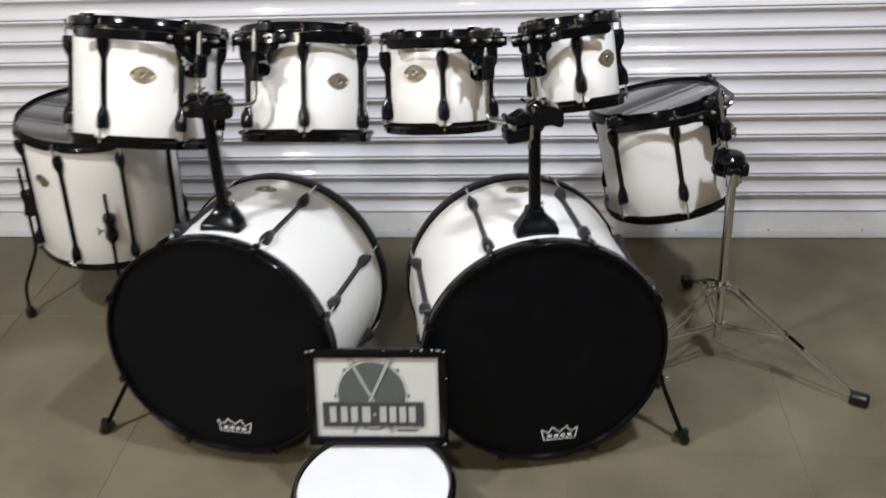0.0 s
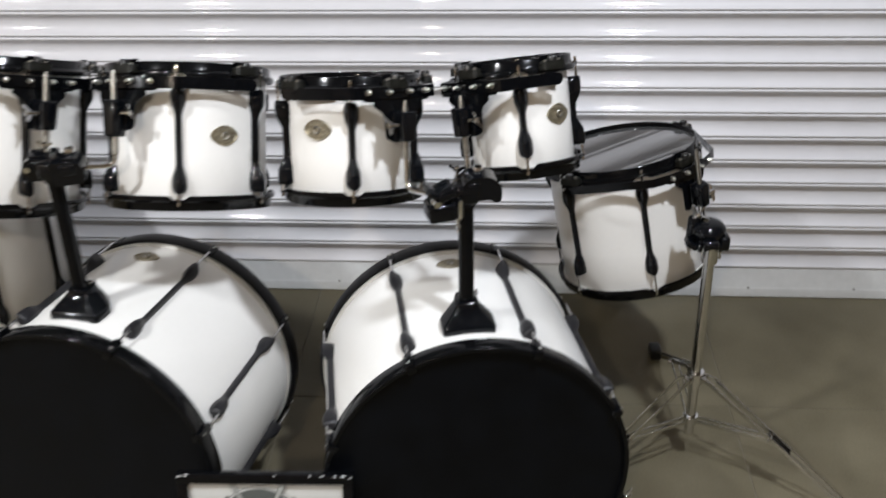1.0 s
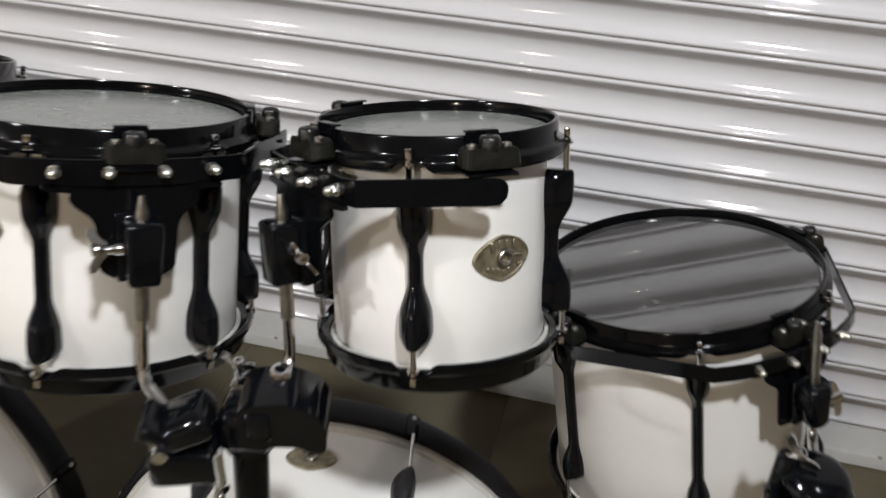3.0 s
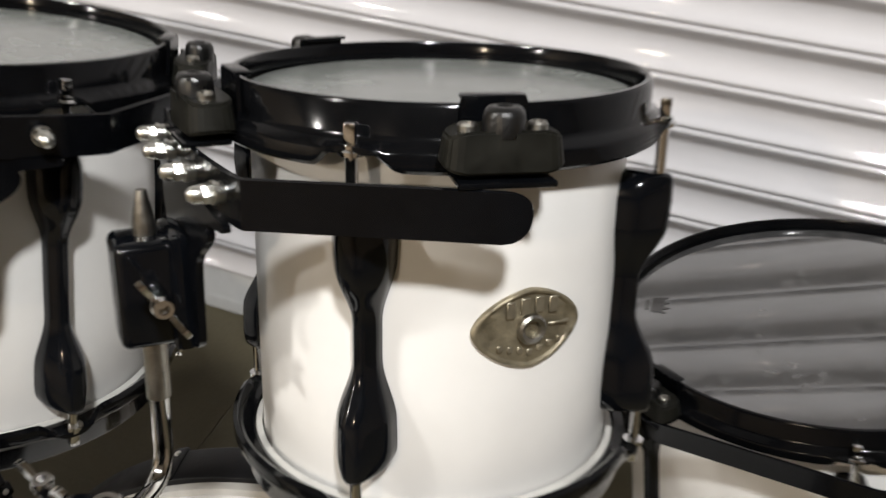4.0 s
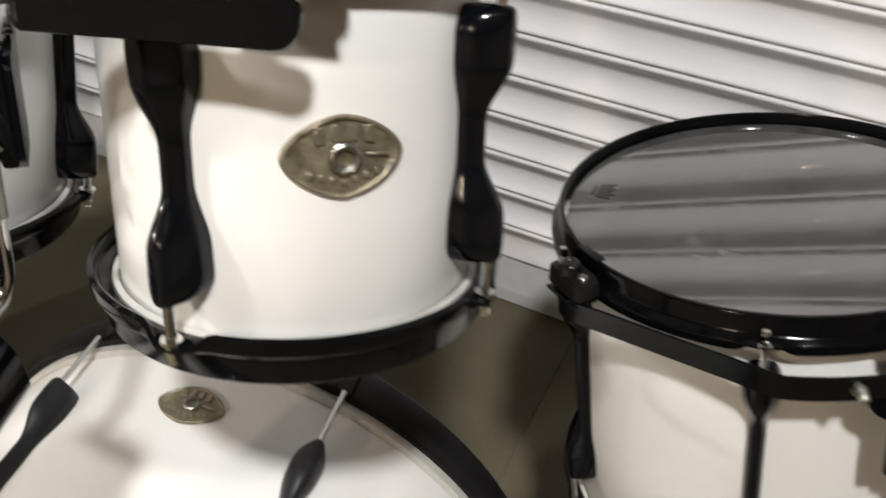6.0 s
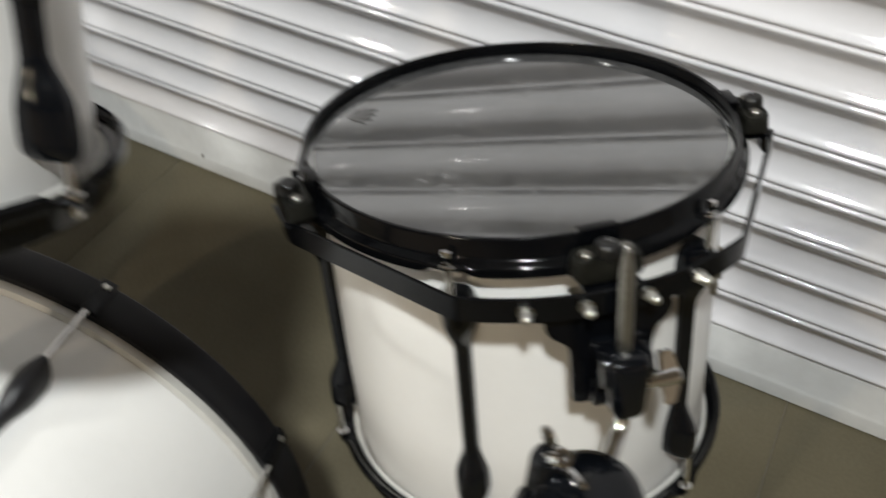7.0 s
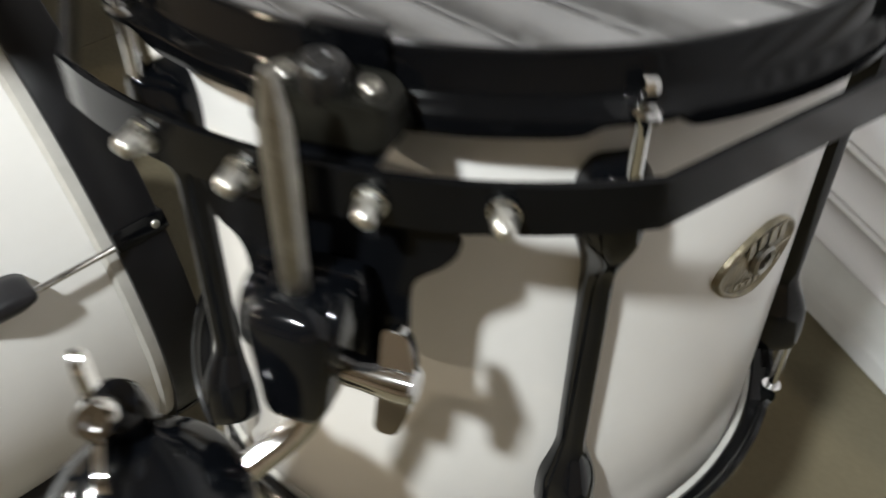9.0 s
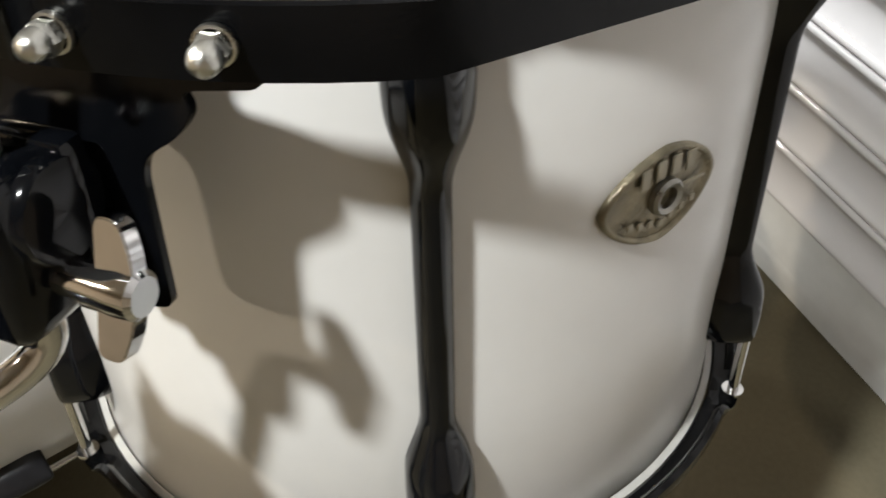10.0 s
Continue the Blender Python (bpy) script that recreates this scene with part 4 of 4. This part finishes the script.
# ---- tom stand ----
def flat_strip(a, b, n, thick, high, bevel=0.0008):
    """A flat bar from a to b; n is the direction of its thickness."""
    d = (b - a).normalized()
    m = Matrix.Identity(4)
    for i, w in enumerate((n, d.cross(n), d)):
        m.col[i][:3] = w
    m.col[3][:3] = (a + b) / 2
    return box(thick, high, (b - a).length, bevel, m=m)


stand = thing("tom_stand", "chromed double-braced tripod stand holding the tom", "drum stand")
TOPP = Vector((0.921, -0.748, 0.690))


def on_pole(z):
    a = Vector((0.937, -0.748, 0.12))
    return a + (TOPP - a) * ((z - 0.12) / (TOPP.z - 0.12))


part("pole", tube([on_pole(0.085), on_pole(0.635)], 0.0125, 24), CHROME, stand, "chromed steel tube")
part("upper_tube", tube([on_pole(0.61), on_pole(0.645)], 0.0095, 20), CHROME, stand)
part("height_collar", tube([on_pole(0.592), on_pole(0.632)], 0.0185, 24), CHROME, stand, "chromed height collar")
for z, h, rr in ((0.264, 0.03, 0.020), (0.131, 0.022, 0.018)):
    part("leg_collar", tube([on_pole(z - h / 2), on_pole(z + h / 2)], rr, 24), CHROME, stand, "chromed leg collar")
for k in range(3):
    a = radians(-27.7 + 120 * k)
    d = Vector((math.cos(a), math.sin(a), 0))
    n = Vector((-d.y, d.x, 0))
    hub, low = on_pole(0.264) + d * 0.022, on_pole(0.131) + d * 0.020
    foot = on_pole(0.264) + d * 0.410
    foot.z = 0.018
    for s in (-1, 1):
        knee = hub + d * 0.026 + n * 0.0135 * s - Vector((0, 0, 0.004))
        strip = flat_strip(hub - d * 0.008 + n * 0.0075 * s + Vector((0, 0, 0.004)), knee, n, 0.0026, 0.0130)
        merge(strip, flat_strip(knee - d * 0.002, foot + n * 0.0085 * s, n, 0.0024, 0.0100))
        part("leg_strip", strip, POLISHED, stand, "chromed leg strip")
        part("brace", flat_strip(low + n * 0.008 * s, hub.lerp(foot, 0.45) + n * 0.008 * s, n, 0.0022, 0.0100), POLISHED, stand, "chromed brace")
    part("hub_pin", tube([hub - n * 0.013, hub + n * 0.013], 0.0048, 14), POLISHED, stand)
    j = hub.lerp(foot, 0.45)
    part("pivot", tube([j - n * 0.017, j + n * 0.017], 0.0055, 14), CHROME, stand)
    part("leg_sleeve", flat_strip(hub.lerp(foot, 0.43), hub.lerp(foot, 0.58), n, 0.0135, 0.0100, 0.003), BLACK_METAL, stand, "black plastic leg sleeve")
    fm3 = Matrix.Translation(foot - Vector((0, 0, 0.018)) + d * 0.006) @ Matrix.Rotation(a, 4, "Z")
    part("rubber_foot", box(0.052, 0.034, 0.036, 0.009, at=(0, 0, 0.018), segs=3), RUBBER, stand, "black rubber foot", m=fm3)
CL = Vector((0.922, -0.709, 0.632))
drum = lathe([(0.0001, 0.0), (0.032, 0.0), (0.0365, 0.003), (0.0370, 0.010), (0.0380, 0.011), (0.0385, 0.024), (0.0368, 0.028), (0.0352, 0.029), (0.032, 0.0345), (0.023, 0.0385), (0.010, 0.0402), (0.0001, 0.0405)], 56, closed=False)
scl = part("rod_clamp", drum, BLACK, stand, "glossy black round rod clamp", m=Matrix.Translation(CL), sharp=50)
boss = lathe([(0.0001, -0.004), (0.0125, -0.004), (0.0135, 0.0), (0.0130, 0.044), (0.0110, 0.048), (0.0001, 0.048)], 28, closed=False)
part("boss", boss, BLACK, scl, "black cast boss", m=Matrix.Translation((-0.034, 0.004, 0.0)))
jaw = box(0.056, 0.052, 0.026, 0.009, at=(0.002, -0.010, -0.012), segs=3)
box(0.024, 0.040, 0.036, 0.008, at=(0.034, -0.012, -0.004), segs=3, bm=jaw)
merge(jaw, moved(box(0.030, 0.036, 0.016, 0.005, segs=3), Matrix.Translation((-0.036, -0.012, -0.010)) @ Matrix.Rotation(radians(28), 4, "Y")))
part("lower_jaw", jaw, BLACK, scl, "black cast lower jaw")
part("clamp_neck", box(0.034, 0.050, 0.022, 0.006, segs=3, m=Matrix.Translation((-0.001, -0.032, 0.004))), BLACK, scl)
wz = Vector((-0.75, 0.25, 0.62)).normalized()
wy = Vector((0.45, -0.20, 0.85))
wy = (wy - wz * wy.dot(wz)).normalized()
wm = Matrix.Identity(4)
for i, w in enumerate((wy.cross(wz), wy, wz)):
    wm.col[i][:3] = w
wing_nut(scl, Matrix.Translation((-0.036, 0.004, 0.043)) @ wm @ Matrix.Translation((0, -0.010, 0)), s=1.08)
wing_nut(stand, Matrix.Translation(on_pole(0.612)) @ Matrix.Rotation(radians(-60), 4, "Z"), s=1.0)

# ---- snare drum with the framed sign on it ----
SN = (0.014, -1.464)
tom("white snare drum with a coated head lying on the floor", (SN[0], SN[1], 0.0875), (0, 0, 1), 0.1778, 0.175, 20, 8, None, HEAD_COATED, "white coated drum head", name="snare_drum", category="snare drum", group="")
sign = thing("framed_sign", "black-framed printed sign with grey drum emblem standing on the snare drum", "framed picture",
             Matrix.Translation((0.011, -1.329, 0.173)) @ Matrix.Rotation(radians(1.5), 4, "Z") @ Matrix.Rotation(radians(-17), 4, "X") @ Matrix.Scale(1.045, 4))
FW, FH, FB = 0.330, 0.239, 0.0205
for sx, sz, px, pz in ((FW, FB, 0, FH - FB / 2), (FW, FB, 0, FB / 2), (FB, FH - 2 * FB, -FW / 2 + FB / 2, FH / 2), (FB, FH - 2 * FB, FW / 2 - FB / 2, FH / 2)):
    part("frame_bar", box(sx, 0.018, sz, 0.002, at=(px, 0, pz)), BLACK_METAL, sign, "black frame bar with chipped edges")
part("print", box(FW - 2 * FB, 0.004, FH - 2 * FB, 0, at=(0, 0.002, FH / 2)), PAPER, sign, "pale printed sheet")
EX, EZ, ER = -0.012, 0.121, 0.079


def printed(name, outline, layer, material, label=""):
    """A flat printed shape, lifted by its layer over the sheet."""
    return part(name, moved(slab(outline, -0.0005, 0), Matrix.Translation((0, -0.0002 - 0.0009 * layer, 0)) @ Matrix.Diagonal((1.01, 1, 1.035, 1))), material, sign, label)


def dome(rad, low, n=40):
    a0 = math.asin((low - EZ) / rad)
    return [(EX + rad * math.cos(a0 + (math.pi - 2 * a0) * k / n), EZ + rad * math.sin(a0 + (math.pi - 2 * a0) * k / n)) for k in range(n + 1)]


def stroke(a, b, w0, w1):
    """A straight bar between two points of the sheet."""
    d = (Vector(b) - Vector(a)).normalized()
    n = Vector((-d.y, d.x))
    return [tuple(Vector(a) - n * w0), tuple(Vector(a) + n * w0), tuple(Vector(b) + n * w1), tuple(Vector(b) - n * w1)]


printed("emblem_outline", dome(ER + 0.0045, 0.103), 0, PRINT_GREY, "grey outline of a drum")
printed("emblem_hoop", dome(ER + 0.0033, 0.1035), 1, PAPER, "pale hoop of the printed drum")
printed("drum_emblem", dome(ER, 0.104), 2, PRINT_GREY, "grey drum shape")
for a in (-2, 43, 136, 182):
    ca, sa = math.cos(radians(a)), math.sin(radians(a))
    printed("emblem_lug", [(EX + 0.0850 * ca + 0.0042 * math.cos(q * math.pi / 4), EZ + 0.0850 * sa + 0.0042 * math.sin(q * math.pi / 4)) for q in range(8)], 0, PRINT_GREY)
for k, (a, b) in enumerate((((-0.0625, 0.2105), (-0.0050, 0.100)), ((0.0330, 0.2090), (-0.0205, 0.100)))):
    printed("stick_edge", stroke(a, b, 0.0052, 0.0042), 3 + 1.4 * k, PRINT_GREY)
    printed("printed_stick", stroke(a, b, 0.0038, 0.0030), 3.7 + 1.4 * k, PRINT_STICK, "pale printed stick")
printed("banner_edge", [(-0.128, 0.0455), (0.108, 0.0455), (0.108, 0.1055), (-0.128, 0.1055)], 6, PRINT_GREY)
printed("banner", [(-0.1265, 0.047), (0.1065, 0.047), (0.1065, 0.104), (-0.1265, 0.104)], 6.7, PRINT_DARK, "dark printed banner")
for k, x in enumerate((-0.104, -0.078, -0.054, -0.026, 0.013, 0.036, 0.0585, 0.081)):
    w = 0.0098 if k == 3 else 0.0076
    printed("plain_bar", [(x - w, 0.057), (x + w, 0.057), (x + w, 0.0945), (x - w, 0.0945)], 7.4, PRINT_LIGHT)
printed("star", [(-0.0065 + (0.005 if k % 2 == 0 else 0.002) * math.sin(k * math.pi / 5), 0.0755 + (0.005 if k % 2 == 0 else 0.002) * math.cos(k * math.pi / 5)) for k in range(10)], 7.4, PRINT_LIGHT)
for x, lean in ((-0.050, -0.006), (0.028, 0.006)):
    printed("emblem_foot", [(x - 0.006 + lean, 0.027), (x + 0.005 + lean, 0.027), (x + 0.005, 0.044), (x - 0.005, 0.044)], 0, PRINT_PALE)
printed("emblem_rim", [(-0.035, 0.044), (-0.020, 0.038), (-0.002, 0.038), (0.014, 0.044), (0.014, 0.040), (-0.002, 0.034), (-0.020, 0.034), (-0.035, 0.040)], 0, PRINT_GREY)
printed("small_bar", [(0.044, 0.031), (0.092, 0.031), (0.092, 0.036), (0.044, 0.036)], 0, PRINT_GREY)
for x, z, w in ((-0.159, FH - 0.0045, 0.007), (-0.146, FH - 0.002, 0.009), (0.020, FH - 0.0015, 0.003), (0.085, FH - 0.002, 0.004), (0.108, FH - 0.0015, 0.007), (0.132, FH - 0.0015, 0.006), (0.147, FH - 0.0015, 0.009), (0.160, FH - 0.005, 0.004), (0.156, 0.0040, 0.008), (-0.1635, 0.095, 0.002), (0.1635, 0.168, 0.002)):
    part("paint_chip", box(w, 0.0012, 0.0018, 0.0004, at=(x, -0.0090, z), segs=1), DECAL, sign)
part("backing", box(FW - 0.03, 0.004, FH - 0.03, 0, at=(0, 0.008, FH / 2)), PRINT_DARK, sign)

# ---- floor tiles ----
TP, TX, TY = 0.61, 1.09, -1.16
tile_bm = bmesh.new()
g = 0.0012
rows = [[(-TP / 2 + g, -TP / 2 + g, -0.004), (TP / 2 - g, -TP / 2 + g, -0.004), (TP / 2 - g, TP / 2 - g, -0.004), (-TP / 2 + g, TP / 2 - g, -0.004)]]
i2 = g + 0.0008
rows.append([(-TP / 2 + g, -TP / 2 + g, -0.001), (TP / 2 - g, -TP / 2 + g, -0.001), (TP / 2 - g, TP / 2 - g, -0.001), (-TP / 2 + g, TP / 2 - g, -0.001)])
rows.append([(-TP / 2 + i2, -TP / 2 + i2, 0.0), (TP / 2 - i2, -TP / 2 + i2, 0.0), (TP / 2 - i2, TP / 2 - i2, 0.0), (-TP / 2 + i2, TP / 2 - i2, 0.0)])
vs = add_grid(tile_bm, rows, close_u=True)
tile_bm.faces.new(vs[-1])
tile = None
for i in range(-9, 6):
    for j in range(-8, 3):
        m = pose(TX + TP * (i + 0.5), TY + TP * (j - 0.5), 0)
        if m.translation.y > 0.4:
            continue
        if tile is None:
            tile = part("tile", tile_bm, TILE, floor, m=m, sharp=20)
        else:
            share(tile, floor, m)
